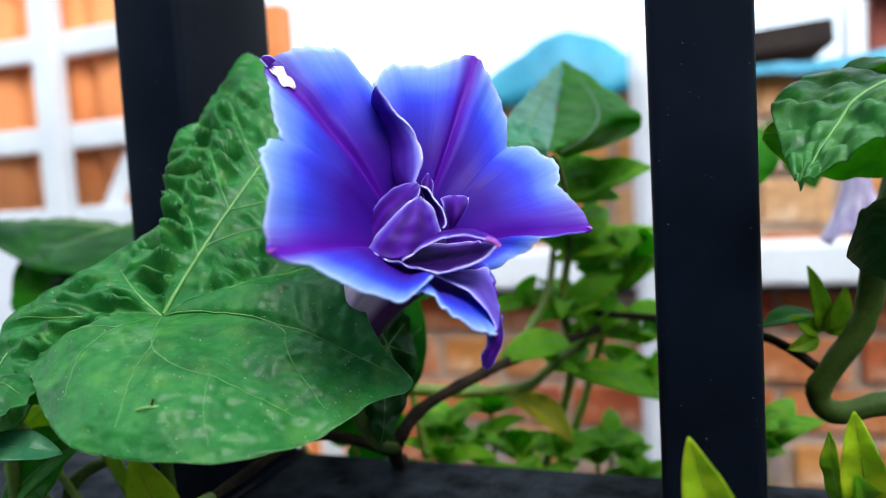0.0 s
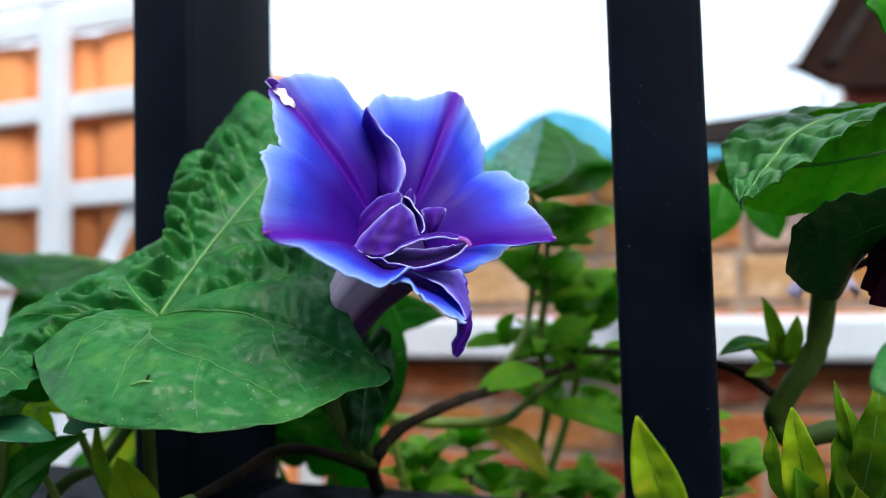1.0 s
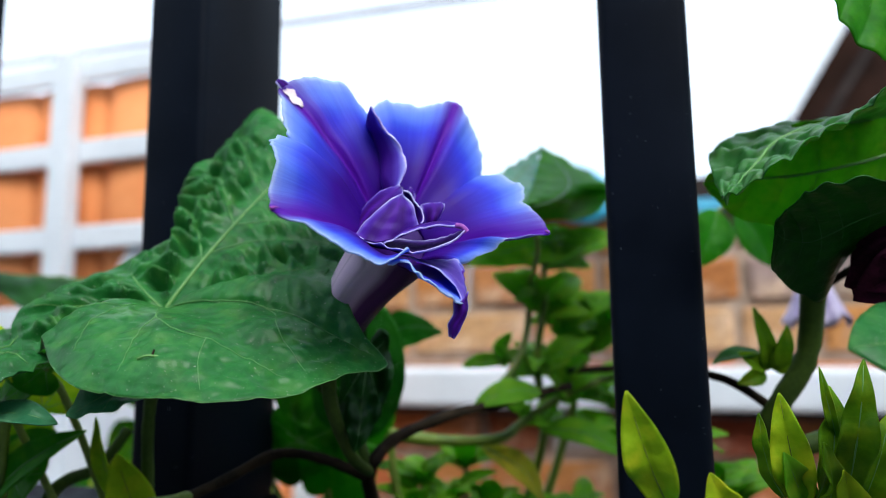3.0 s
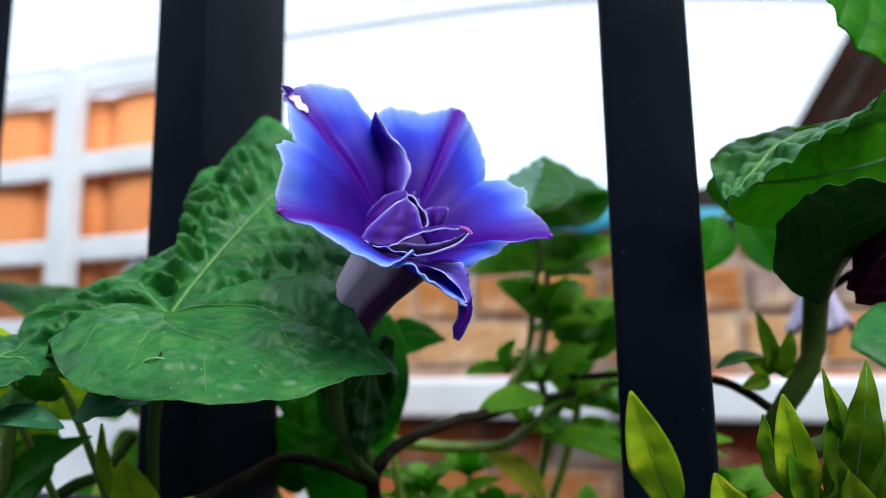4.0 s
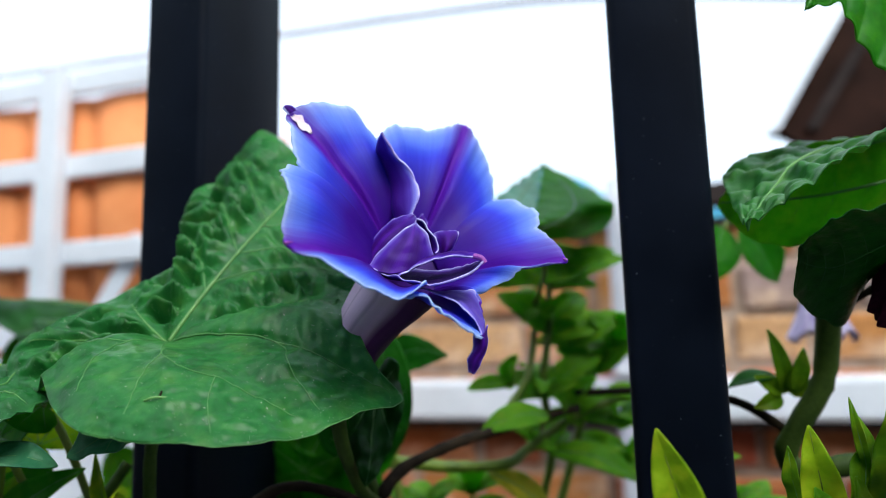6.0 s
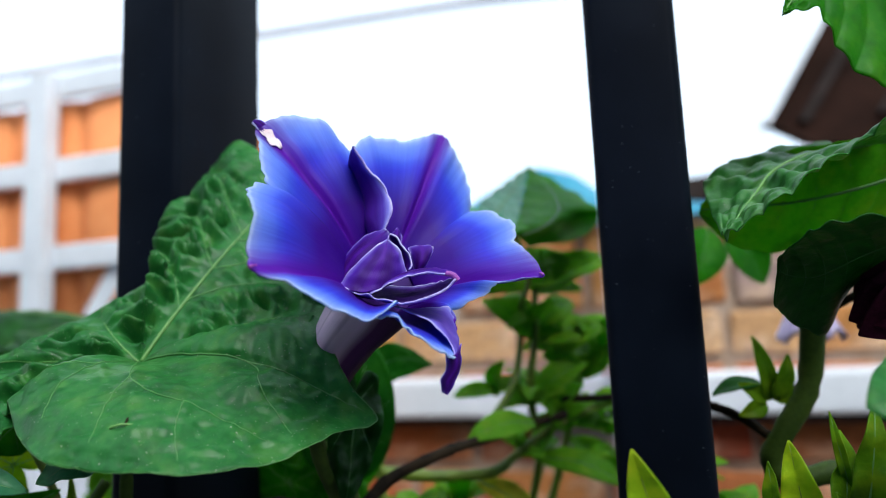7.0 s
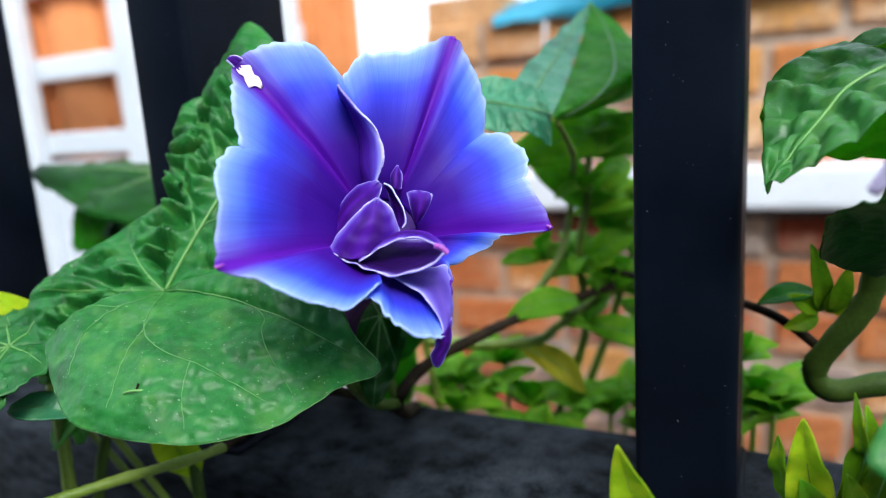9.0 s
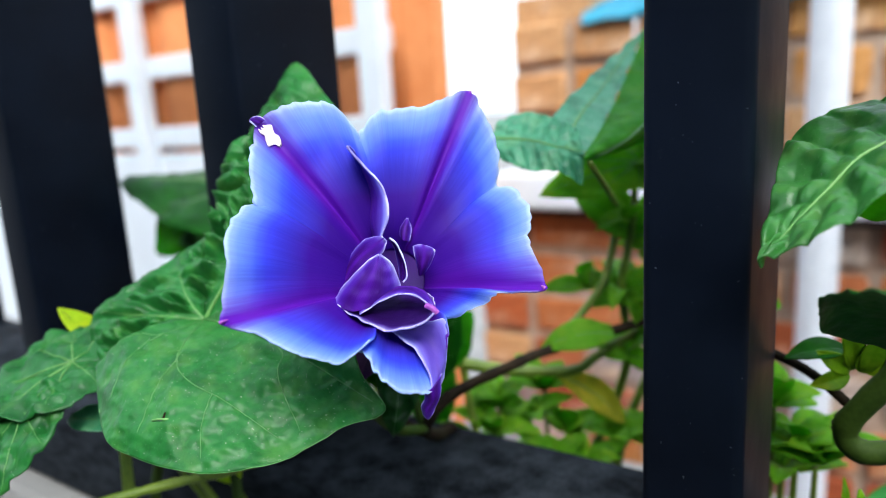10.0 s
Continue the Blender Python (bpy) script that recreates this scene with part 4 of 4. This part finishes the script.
for p0, p1 in ((W(127, 153, -1), W(124, 190, -10)), (W(132, 176, 17.5), W(136, 194, 14)), (W(104, 100, -34), W(146, 140, -60)), (W(92, 84, -66), W(146, 140, -60)), (W(134, 165, 19), W(138, 194, 12))):
    tube("leaf_stalk", [p0, (p0 + p1) / 2 + Vector((0, 0, 0.004)), p1], 0.0011, 0.0014, STEM, vine)
tube("runner", [W(140, 196, 20), W(162, 176, 36), W(165, 150, 58), W(170, 140, 90)], 0.0020, 0.0014, STEM, vine, steps=24)
tube("runner", [W(160, 210, -90), W(152, 168, -64), W(146, 140, -60)], 0.0020, 0.0016, STEM, vine, steps=20)
# a second, paler bloom and a withered one on the same vine
def funnel(name, foot_at, mouth, r0, r1, mat, label, frill=0.1):
    d = (mouth - foot_at).normalized()
    s = d.cross(Vector((0.2, 0.9, 0.1))).normalized()
    w = d.cross(s)
    f = lambda a, b: foot_at + (mouth - foot_at) * (b + 0.06 * b * b * math.sin(5 * 6.2832 * a)) + (r0 + (r1 - r0) * b ** 2.2) * (1 + frill * b * math.cos(10 * 6.2832 * a)) * (math.cos(6.2832 * a) * s + math.sin(6.2832 * a) * w)
    return sheet("blossom_tube", f, 60, 16, mat, name, label, 0.0005, closed=True)


lilac = thing("lilac_flower", "pale lilac trumpet bloom hanging behind the leaves", "flower")
funnel(lilac, W(196, 320, 18), W(195, 318, -26), 0.004, 0.015, LILAC, "pale lilac trumpet")
tube("flower_stalk", [W(196, 320, 17), W(176, 260, 30), W(140, 197, 18)], 0.0015, 0.0015, STEM, lilac)
spent = thing("withered_flower", "crumpled dark maroon withered bloom beside the stem", "flower")
for k in range(7):
    t0 = W(122, 145, -13)
    d = pose(0, 0, 0, 20 * k, 51 * k, 30 * k).to_3x3() @ Vector((0.0, 0.0, 1.0))
    d.x = -abs(d.x) * 0.9
    blade(t0, t0 + d * 0.013 + Vector((-0.004, 0, -0.005)), Vector((0.3, -0.9, 0.3)), 0.014, spent, MAROON, 0.5, 0.2, seed=k, vein=False, name="petal")
tube("flower_stalk", [W(122, 145, -13), W(126, 170, -12), W(124, 190, -18)], 0.0012, 0.0012, BROWN, spent)

# ---- bushy plant behind the railing ----
bush = thing("bushy_plant", "bright green bushy plant with small pointed leaves behind the railing", "plant")
STEMS = [
    [W(30, 283, -300), W(32, 283, -170), W(36, 283, -121), W(44, 284, -98), W(51, 281, -70), W(48, 278, -43), W(52, 279, -18), W(54, 286, 10)],
    [W(42, 293, -300), W(44, 293, -160), W(48, 293, -118), W(60, 295, -84), W(67, 292, -59), W(72, 288, -40)],
    [W(-15, 256, -69), W(7, 258, -72), W(29, 261, -72), W(39, 266, -67), W(61, 272, -55), W(92, 278, -46)],
    [W(20, 258, -300), W(10, 256, -160), W(-8, 252, -105), W(-15, 256, -69)],
]
for ps in STEMS:
    tube("stem", ps, 0.0026, 0.0014, STEM, bush, steps=50, swell=0.2)
rnd = random.Random(7)
WHORLS = [(53, 284, 4, 6, 22), (52, 280, -18, 6, 26), (49, 279, -44, 7, 26), (66, 291, -56, 6, 20), (73, 287, -38, 7, 22), (60, 273, -54, 6, 18),
          (51, 281, -68, 5, 18), (90, 278, -46, 5, 18), (62, 285, -26, 6, 20), (40, 268, -64, 4, 14), (34, 283, -40, 4, 18), (80, 284, -24, 5, 22), (82, 288, -58, 5, 22), (84, 284, -76, 5, 22)]
for x, y, z, n, size in WHORLS:
    for k in range(n):
        turn = 6.2832 * (k + rnd.uniform(-0.25, 0.25)) / n
        d = Vector((math.cos(turn), math.sin(turn) * 0.7, rnd.uniform(-0.15, 0.75))).normalized()
        ln = size * rnd.uniform(0.65, 1.15) / 1000
        p0 = W(x, y, z + rnd.uniform(-5, 5))
        blade(p0, p0 + d * ln, Vector((rnd.uniform(-0.4, 0.4), -0.75, 0.6)), ln * rnd.uniform(0.42, 0.58), bush, SHRUB, rnd.uniform(0.1, 0.5), rnd.uniform(0.05, 0.25), seed=k, nu=6, nv=12, power=0.65)
blade(W(45, 252, -53), W(18, 247, -58), Vector((0, -0.6, 0.8)), 0.014, bush, SHRUB, 0.1, 0.12, label="rounded green leaf")
blade(W(23, 266, -76), W(49, 276, -101), Vector((0.5, -0.7, 0.5)), 0.013, bush, YELLOWED, 0.2, 0.15, label="yellowing drooping leaf")
blade(W(54, 291, 0), W(88, 281, 11), Vector((0, -0.75, 0.65)), 0.016, bush, SHRUB, 0.2, 0.12)
blade(W(60, 279, -27), W(88, 280, -14), Vector((0, -0.75, 0.65)), 0.013, bush, SHRUB, 0.2, 0.14)
blade(W(49, 276, -70), W(84, 266, -82), Vector((0, -0.7, 0.7)), 0.013, bush, SHRUB, 0.2, 0.15)
for x, y, z in ((-10, 252, -96), (2, 250, -104), (22, 256, -100), (32, 262, -104), (-4, 258, -88), (68, 290, -98), (74, 290, -104), (78, 282, -112), (12, 262, -108), (-2, 262, -78), (10, 268, -86), (26, 270, -92), (44, 276, -96), (60, 280, -100), (16, 274, -74)):
    p0 = W(x, y, z - 12)
    sprig = thing("leafy_sprig", "small bright green leafy sprig growing behind the bottom rail", "plant", group="sprigs behind the rail")
    tube("stem", [W(x * 0.8 + 8, y + 8, -306), W(x * 0.9 + 4, y + 4, -190), p0], 0.0014, 0.0009, STEM, sprig, steps=14, sides=7)
    for k in range(5):
        turn = 6.2832 * k / 5 + x
        d = Vector((math.cos(turn), 0.6 * math.sin(turn), rnd.uniform(0.1, 0.9))).normalized()
        blade(p0, p0 + d * rnd.uniform(0.014, 0.023), SKYWARD, 0.0095, sprig, SHRUB, 0.3, 0.15, seed=k, nu=6, nv=10)
for x, y, z in ((100, 246, -70), (108, 246, -84), (114, 244, -90), (104, 248, -96)):
    p0 = W(x, y, z - 6)
    sprig = thing("leafy_sprig", "small bright green leafy sprig growing behind the bottom rail", "plant", group="sprigs behind the rail")
    tube("stem", [W(x, y + 8, -306), W(x, y + 4, -170), p0], 0.0016, 0.0010, STEM, sprig, steps=14, sides=7)
    for k in range(6):
        turn = 6.2832 * k / 6 + x
        d = Vector((math.cos(turn), 0.6 * math.sin(turn), rnd.uniform(-0.1, 0.6))).normalized()
        blade(p0, p0 + d * rnd.uniform(0.016, 0.026), SKYWARD, 0.011, sprig, SHRUB, 0.3, 0.15, seed=k, nu=6, nv=10)
# large folded leaf of the vine above the bush
KEEL = [(57.8, 305, 61.3), (52.4, 285, 47.4), (46.2, 262, 33), (40.6, 240, 22.5), (36.2, 224, 16)]
# Left half has a painted sky sheen, right half painted light shining through.
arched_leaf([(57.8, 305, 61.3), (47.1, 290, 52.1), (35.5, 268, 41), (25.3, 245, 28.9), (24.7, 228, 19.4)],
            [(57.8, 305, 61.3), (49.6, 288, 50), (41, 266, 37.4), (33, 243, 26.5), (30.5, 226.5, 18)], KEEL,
            PALETEAL, "left half of a large leaf folded along its midrib, sky sheen painted bluish", Vector((-0.5, -0.6, 0.6)), 0.0008, 1.5, FINEVEIN)
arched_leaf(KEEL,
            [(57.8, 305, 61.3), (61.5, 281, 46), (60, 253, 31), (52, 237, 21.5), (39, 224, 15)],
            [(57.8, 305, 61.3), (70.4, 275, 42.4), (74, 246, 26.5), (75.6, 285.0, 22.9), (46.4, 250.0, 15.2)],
            MIDLEAF, "right half of the folded leaf, light through it painted bright green", Vector((0.3, -0.8, 0.5)), 0.0008, 2.5, FINEVEIN)
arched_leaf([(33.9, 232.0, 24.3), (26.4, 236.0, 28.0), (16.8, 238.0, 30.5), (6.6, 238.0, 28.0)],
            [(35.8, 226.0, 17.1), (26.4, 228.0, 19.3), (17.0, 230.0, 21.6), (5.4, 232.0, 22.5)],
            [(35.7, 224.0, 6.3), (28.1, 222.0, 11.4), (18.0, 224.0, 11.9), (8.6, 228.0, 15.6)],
            PALETEAL, "curled lobe of the folded leaf, sky sheen painted bluish-green", Vector((-0.1, -0.85, 0.5)), 0.0014, 7.0, FINEVEIN)
heart(W(54.8, 272.0, 9.3), W(17.3, 262.0, -1.5), Vector((0.1, -0.8, 0.5)), vine, SHRUB, 0.5, 0.1, 0.2, 0.0015, seed=40)
heart(W(53.6, 276.0, 6.1), W(79.7, 268.0, 13.2), Vector((0.0, -0.7, 0.6)), vine, SHRUB, 0.5, 0.1, 0.2, 0.0015, seed=41)
tube("leaf_stalk", [W(38, 223, 14), W(44, 240, 2), W(46, 278, -8)], 0.0010, 0.0010, STEM, vine, steps=12)
tube("leaf_stalk", [W(46, 280, -6), W(46, 280, -16), W(40, 272, -40), W(22, 250, -58)], 0.0013, 0.0016, STEM, vine, steps=24)

# ---- young shoots in front of the railing ----
for x, y, z, tx, ty, tz, wd, fx, fy in ((50, 122, -66, 41, 116.5, -42.5, 0.0092, 60, 150), (63, 121, -70, 57, 117, -59, 0.008, 66, 152)):
    sprout = thing("young_sprout", "single lime-green young leaf on a thin stalk before the railing", "plant", group="young sprouts")
    blade(W(x, y, z), W(tx, ty, tz), Vector((-0.45, -0.85, 0.25)), wd, sprout, SHOOT, 0.3, 0.12, nu=12, nv=24, seed=x, wave=0.16)
    tube("stem", [W(fx, fy, -144.5), W((x + fx) / 2 + 1, (y + fy) / 2 - 8, -90), W(x, y, z)], 0.0012, 0.0010, STEM, sprout)
shoots = thing("young_shoots", "yellow-green young shoots with pointed wavy leaves before the railing", "plant")
for base, tip, up, width, mat in ((W(84.5, 136.0, -69.9), W(78.8, 131.0, -44.6), (-0.45, -0.85, 0.2), 0.0085, SHOOT), (W(81.3, 137.0, -68.2), W(75.1, 133.0, -49.0), (-0.8, -0.55, 0.2), 0.0046, OLIVELEAF),
                                  (W(86.8, 137.0, -70.8), W(91.9, 134.0, -43.6), (0.35, -0.9, 0.2), 0.0100, OLIVELEAF), (W(92.1, 133.0, -55.7), W(87.7, 130.0, -39.0), (-0.5, -0.8, 0.2), 0.0024, OLIVELEAF),
                                  (W(94.0, 136.0, -69.5), W(97.8, 130.0, -37.6), (-0.3, -0.9, 0.2), 0.0075, OLIVELEAF), (W(83.9, 138.0, -73.4), W(78.4, 130.0, -57.3), (0.1, -0.95, 0.3), 0.0085, SHRUB),
                                  (W(89.1, 137.0, -73.3), W(85.9, 128.0, -54.9), (0.2, -0.9, 0.3), 0.0080, OLIVELEAF), (W(98.5, 140.0, -74.2), W(106.5, 136.0, -49.7), (-0.2, -0.9, 0.3), 0.0085, OLIVELEAF),
                                  (W(92.4, 134.0, -73.8), W(88.7, 126.0, -60.4), (-0.1, -0.9, 0.35), 0.0080, SHOOT)):
    blade(base, tip, Vector(up), width, shoots, mat, 0.35, 0.12, nu=12, nv=36, seed=base.x * 900, wave=0.32)
tube("stem", [W(84, 142, -144.5), W(86, 141, -96), W(89.4, 137.0, -70.3)], 0.0022, 0.0014, STEM, shoots)

# a dry fleck lying on the big leaf
fleck = thing("plant_debris", "tiny dry twig fleck lying on the big leaf", "debris")
spot = big_leaf(18.7 / N, 0.78) + FACE * 0.0004
tube("twig", [spot + Vector((-0.0022, 0, -0.0003)), spot + FACE * 0.0005, spot + Vector((0.0022, 0.0003, 0.0001))], 0.00022, 0.0003, VEIN, fleck, steps=10)
tube("twig", [spot + Vector((0.0006, 0.0004, 0.0002)), spot + Vector((0.0010, 0.001, 0.0013)) + FACE * 0.0004], 0.00025, 0.0002, BROWN, fleck, steps=6)

# ---- far side of the yard, all parallel to the railing ----
FAR = FENCE @ Matrix.Scale(0.65, 4)   # same axes, in steps of 0.65 m
def far_block(name, lo, hi, mat, parent=None, label="", bevel=0.004):
    return block(name, lo, hi, mat, parent, label, bevel, m=FAR)


# white trellis before an orange wall
def curved_panel(name, u0, u1, mat, parent):
    """An upright panel bowed towards the yard."""
    bm = bmesh.new()
    cols = []
    for i in range(9):
        s = i / 8
        bow = 0.048 * math.sin(math.pi * s) ** 0.6
        cols.append([bm.verts.new(FAR @ Vector((u0 + (u1 - u0) * s, 1.499 - bow * 0.42 + dy, z))) for z in (-0.06, 0.70) for dy in (0.0,)])
    for c0, c1 in zip(cols, cols[1:]):
        bm.faces.new((c0[0], c1[0], c1[1], c0[1]))
    ob = part(name, bm, mat, parent)
    s = ob.modifiers.new("thickness", "SOLIDIFY")
    s.thickness, s.offset = 0.004, 1.0
    return ob


back_wall = tagged(far_block("wall_orange", (-4.5, 1.50, -1.846), (-0.985, 1.55, 0.70), ORANGE), "orange rendered wall behind a white trellis", "wall", kind="structure")
trellis = thing("trellis", "white painted timber trellis with a brace before an orange wall", "trellis", place=FAR @ Vector((-1.5, 1.43, -1.846)))
TI = Matrix.Translation(FAR @ Vector((-1.5, 1.43, -1.846))).inverted() @ FAR
for u0 in (-2.92, -2.47, -2.02, -1.56, -1.03):
    part("post", box(bmesh.new(), (u0 - 0.037, 1.40, -1.846), (u0 + 0.037, 1.4455, 0.765), 0.004, 2, TI), WHITE, trellis, smooth=False)
for z0 in (0.02, 0.245, 0.492, 0.735):
    part("cross_slat", box(bmesh.new(), (-3.2, 1.4465, z0 - 0.034), (-1.0, 1.470, z0 + 0.034), 0.004, 2, TI), WHITE, trellis, smooth=False)
part("brace", box(bmesh.new(), (-0.03, 1.4705, -0.26), (0.03, 1.4785, 0.26), 0.004, 2, TI @ Matrix.Translation((-1.43, 0, 0.06)) @ pose(0, 0, 0, 0, 32, 0)), WHITE, trellis, smooth=False)

base = tagged(far_block("wall_white", (-4.5, 1.446, -1.846), (-0.90, 1.497, -0.035), WHITE), "white painted low wall under the trellis", "wall", kind="structure")
far_block("wall_end", (-0.984, 1.49, -1.846), (-0.888, 1.549, 0.52), ORANGE, back_wall)
for i in range(14):
    u1 = -0.986 - 0.25 * i
    curved_panel("panel", u1 - 0.244, u1, ORANGE, back_wall)

# brick wall with a white ledge, a downpipe and a tarpaulin over its top
brick_wall = tagged(far_block("wall_brick", (-0.825, 1.805, -1.846), (3.0, 2.02, 0.27), MORTAR, bevel=0.0), "weathered red and buff brick garden wall", "wall", kind="structure")
far_block("wall_pier", (-0.823, 1.803, 0.271), (-0.60, 2.018, 0.345), BUFF, brick_wall, bevel=0.0)
far_block("wall_base", (-0.96, 1.805, -1.846), (-0.826, 2.0, -0.25), MORTAR, brick_wall, bevel=0.0)
ledge = thing("wall_ledge", "white painted ledge running along the brick wall", "ledge", kind="structure", place=FAR @ Vector((0, 1.8, -0.235)))
LI = Matrix.Translation(FAR @ Vector((0, 1.8, -0.235))).inverted() @ FAR
part("coping", box(bmesh.new(), (-0.86, 1.70, -0.225), (3.0, 1.80, -0.125), 0.008, 2, LI), WHITE, ledge, smooth=False)
# Dark strip in the roof colour stands for the shade under the ledge.
part("drip_edge", box(bmesh.new(), (-0.855, 1.72, -0.245), (3.0, 1.80, -0.226), 0.004, 2, LI), ROOF, ledge, smooth=False)
pipe = thing("downpipe", "pale grey plastic downpipe fixed to the brick wall", "pipe", place=FAR @ Vector((-0.042, 1.66, -1.846)))
tube("pipe", [Vector((0, 0, 0)), Vector((0, 0, 0.8)), Vector((0, 0, 1.43))], 0.0255, 0.0255, PVC, pipe, sides=20)
for z0 in (0.35, 1.12):
    tube("pipe_clip", [Vector((0, 0, z0)), Vector((0, 0, z0 + 0.02))], 0.028, 0.028, PVC, pipe, sides=20, steps=2)


def drape(a, b):
    u0 = -0.62 + 1.15 * a
    lump = 0.15 * math.exp(-((u0 + 0.26) / 0.19) ** 2) + 0.02
    hang = 0.018 + 0.016 * noise.noise(Vector((u0 * 9, 3, 0)))
    s = b * 2 - 1
    y = 1.90 + 0.14 * s
    z = 0.275 + lump * (1 - abs(s) ** 3) - max(0, abs(s) - 0.75) * 4 * hang
    y += 0.01 * noise.noise(Vector((u0 * 14, b * 3, 1)))
    z += 0.02 * noise.noise(Vector((u0 * 11, b * 5, 7)))
    return FAR @ Vector((u0, y, z))


tarp = thing("tarpaulin", "blue tarpaulin bundled over the top of the brick wall", "tarpaulin")
sheet("cover", drape, 80, 24, TARP, tarp, thick=0.003)
tube("cord", [FAR @ Vector((-0.47, 1.755, 0.25)), FAR @ Vector((-0.48, 1.76, 0.12)), FAR @ Vector((-0.50, 1.79, 0.02))], 0.003, 0.003, PVC, tarp)

# outbuilding: dark roof edge, brown eave with rafters, white post
shed = thing("outbuilding", "outbuilding with a dark roof, brown timber eave and white post", "building", place=FAR @ Vector((0.8, 3.2, -1.846)))
SI = Matrix.Translation(FAR @ Vector((0.8, 3.2, -1.846))).inverted() @ FAR


def shed_part(name, lo, hi, mat, label="", extra=Matrix.Identity(4)):
    return part(name, box(bmesh.new(), lo, hi, 0.006, 2, SI @ extra), mat, shed, label, smooth=False)


shed_part("wall", (0.75, 3.05, -1.846), (3.2, 3.2, 0.80), REDWALL, "red wall")
shed_part("post", (0.645, 2.97, -1.846), (0.72, 3.04, 0.70), WHITE, "white post")
shed_part("lower_roof", (0.10, 2.95, 0.50), (0.64, 3.6, 0.60), ROOF, "", pose(0, 0, 0, 0, -3, 0))
shed_part("wall", (0.12, 3.3, -1.846), (0.64, 3.4, 0.50), REDWALL)
def gable(name, pts, n0, n1, mat, label=""):
    """A board cut to an outline along the railing's direction and height."""
    bm = bmesh.new()
    a = [bm.verts.new(SI @ Vector((x, n0, z))) for x, z in pts]
    c = [bm.verts.new(SI @ Vector((x, n1, z))) for x, z in pts]
    bm.faces.new(a)
    bm.faces.new(c[::-1])
    for i in range(len(pts)):
        bm.faces.new((a[i - 1], a[i], c[i], c[i - 1]))
    bmesh.ops.recalc_face_normals(bm, faces=bm.faces)
    return part(name, bm, mat, shed, label, smooth=False)


gable("gable_board", [(0.555, 0.81), (1.25, 1.95), (2.6, 1.95), (2.6, 0.45), (0.72, 0.70)], 2.96, 3.04, TIMBER, "dark brown timber gable")
gable("barge_board", [(0.53, 0.81), (0.557, 0.80), (1.26, 1.95), (1.225, 1.95)], 2.93, 3.05, WHITE, "white barge board")
for k in range(4):
    gable("batten", [(0.66 + 0.28 * k, 0.80), (0.70 + 0.28 * k, 0.79), (1.22 + 0.35 * k, 1.6), (1.18 + 0.35 * k, 1.6)], 2.93, 2.959, ROOF)
# overhead cable
cable = tagged(tube("overhead_cable", [FAR @ Vector((-5.0, 2.5, 1.44)), FAR @ Vector((-1.55, 2.5, 1.36)), FAR @ Vector((-0.2, 2.5, 1.295)), FAR @ Vector((0.9, 2.75, 1.22))], 0.011, 0.011, PVC, None, steps=40), "pale grey overhead cable crossing the sky", "cable", kind="structure")

# ---- bricks, last: uneven courses of stretchers and headers ----
rb = random.Random(3)


def brick_kind(length, mat):
    meshes = []
    for k in range(5):
        bm = box(bmesh.new(), (-length / 2, 0, -0.033), (length / 2, 0.02, 0.033), 0.005, 1)
        for v in bm.verts:
            v.co += Vector((rb.uniform(-1, 1), rb.uniform(-1, 1), rb.uniform(-1, 1))) * 0.003
        me = bpy.data.meshes.new("brick")
        bm.to_mesh(me)
        bm.free()
        me.materials.append(mat)
        meshes.append(me)
    return meshes


KINDS = [(brick_kind(0.205, m), brick_kind(0.098, m)) for m in (RUST, BUFF, GREY)]
COURSES = "BBGBRRRRGRRBRRRR"   # the mix changes from course to course
for row in range(1, 16):
    main = "RBG".index(COURSES[row])
    z0, x0, col = 0.226 - 0.083 * row, (-0.536 if row < 5 else -0.622), row % 2
    while x0 < 1.0:
        tone = main if rb.random() < 0.7 else rb.randrange(3)
        if x0 < 0.05 and row < 4 and tone == 2:
            tone = 1
        header = col % 2 or main == 2
        kind, step = (KINDS[tone][1], 0.098) if header else (KINDS[tone][0], 0.205)
        ob = linked("brick", kind[rb.randrange(5)], None, brick_wall)
        ob.matrix_world = FENCE @ pose(x0 + step / 2, 1.162 + rb.uniform(-0.004, 0.004), z0 + rb.uniform(-0.003, 0.003), 0, rb.uniform(-1, 1), 0)
        x0 += step + 0.016
        col += 1
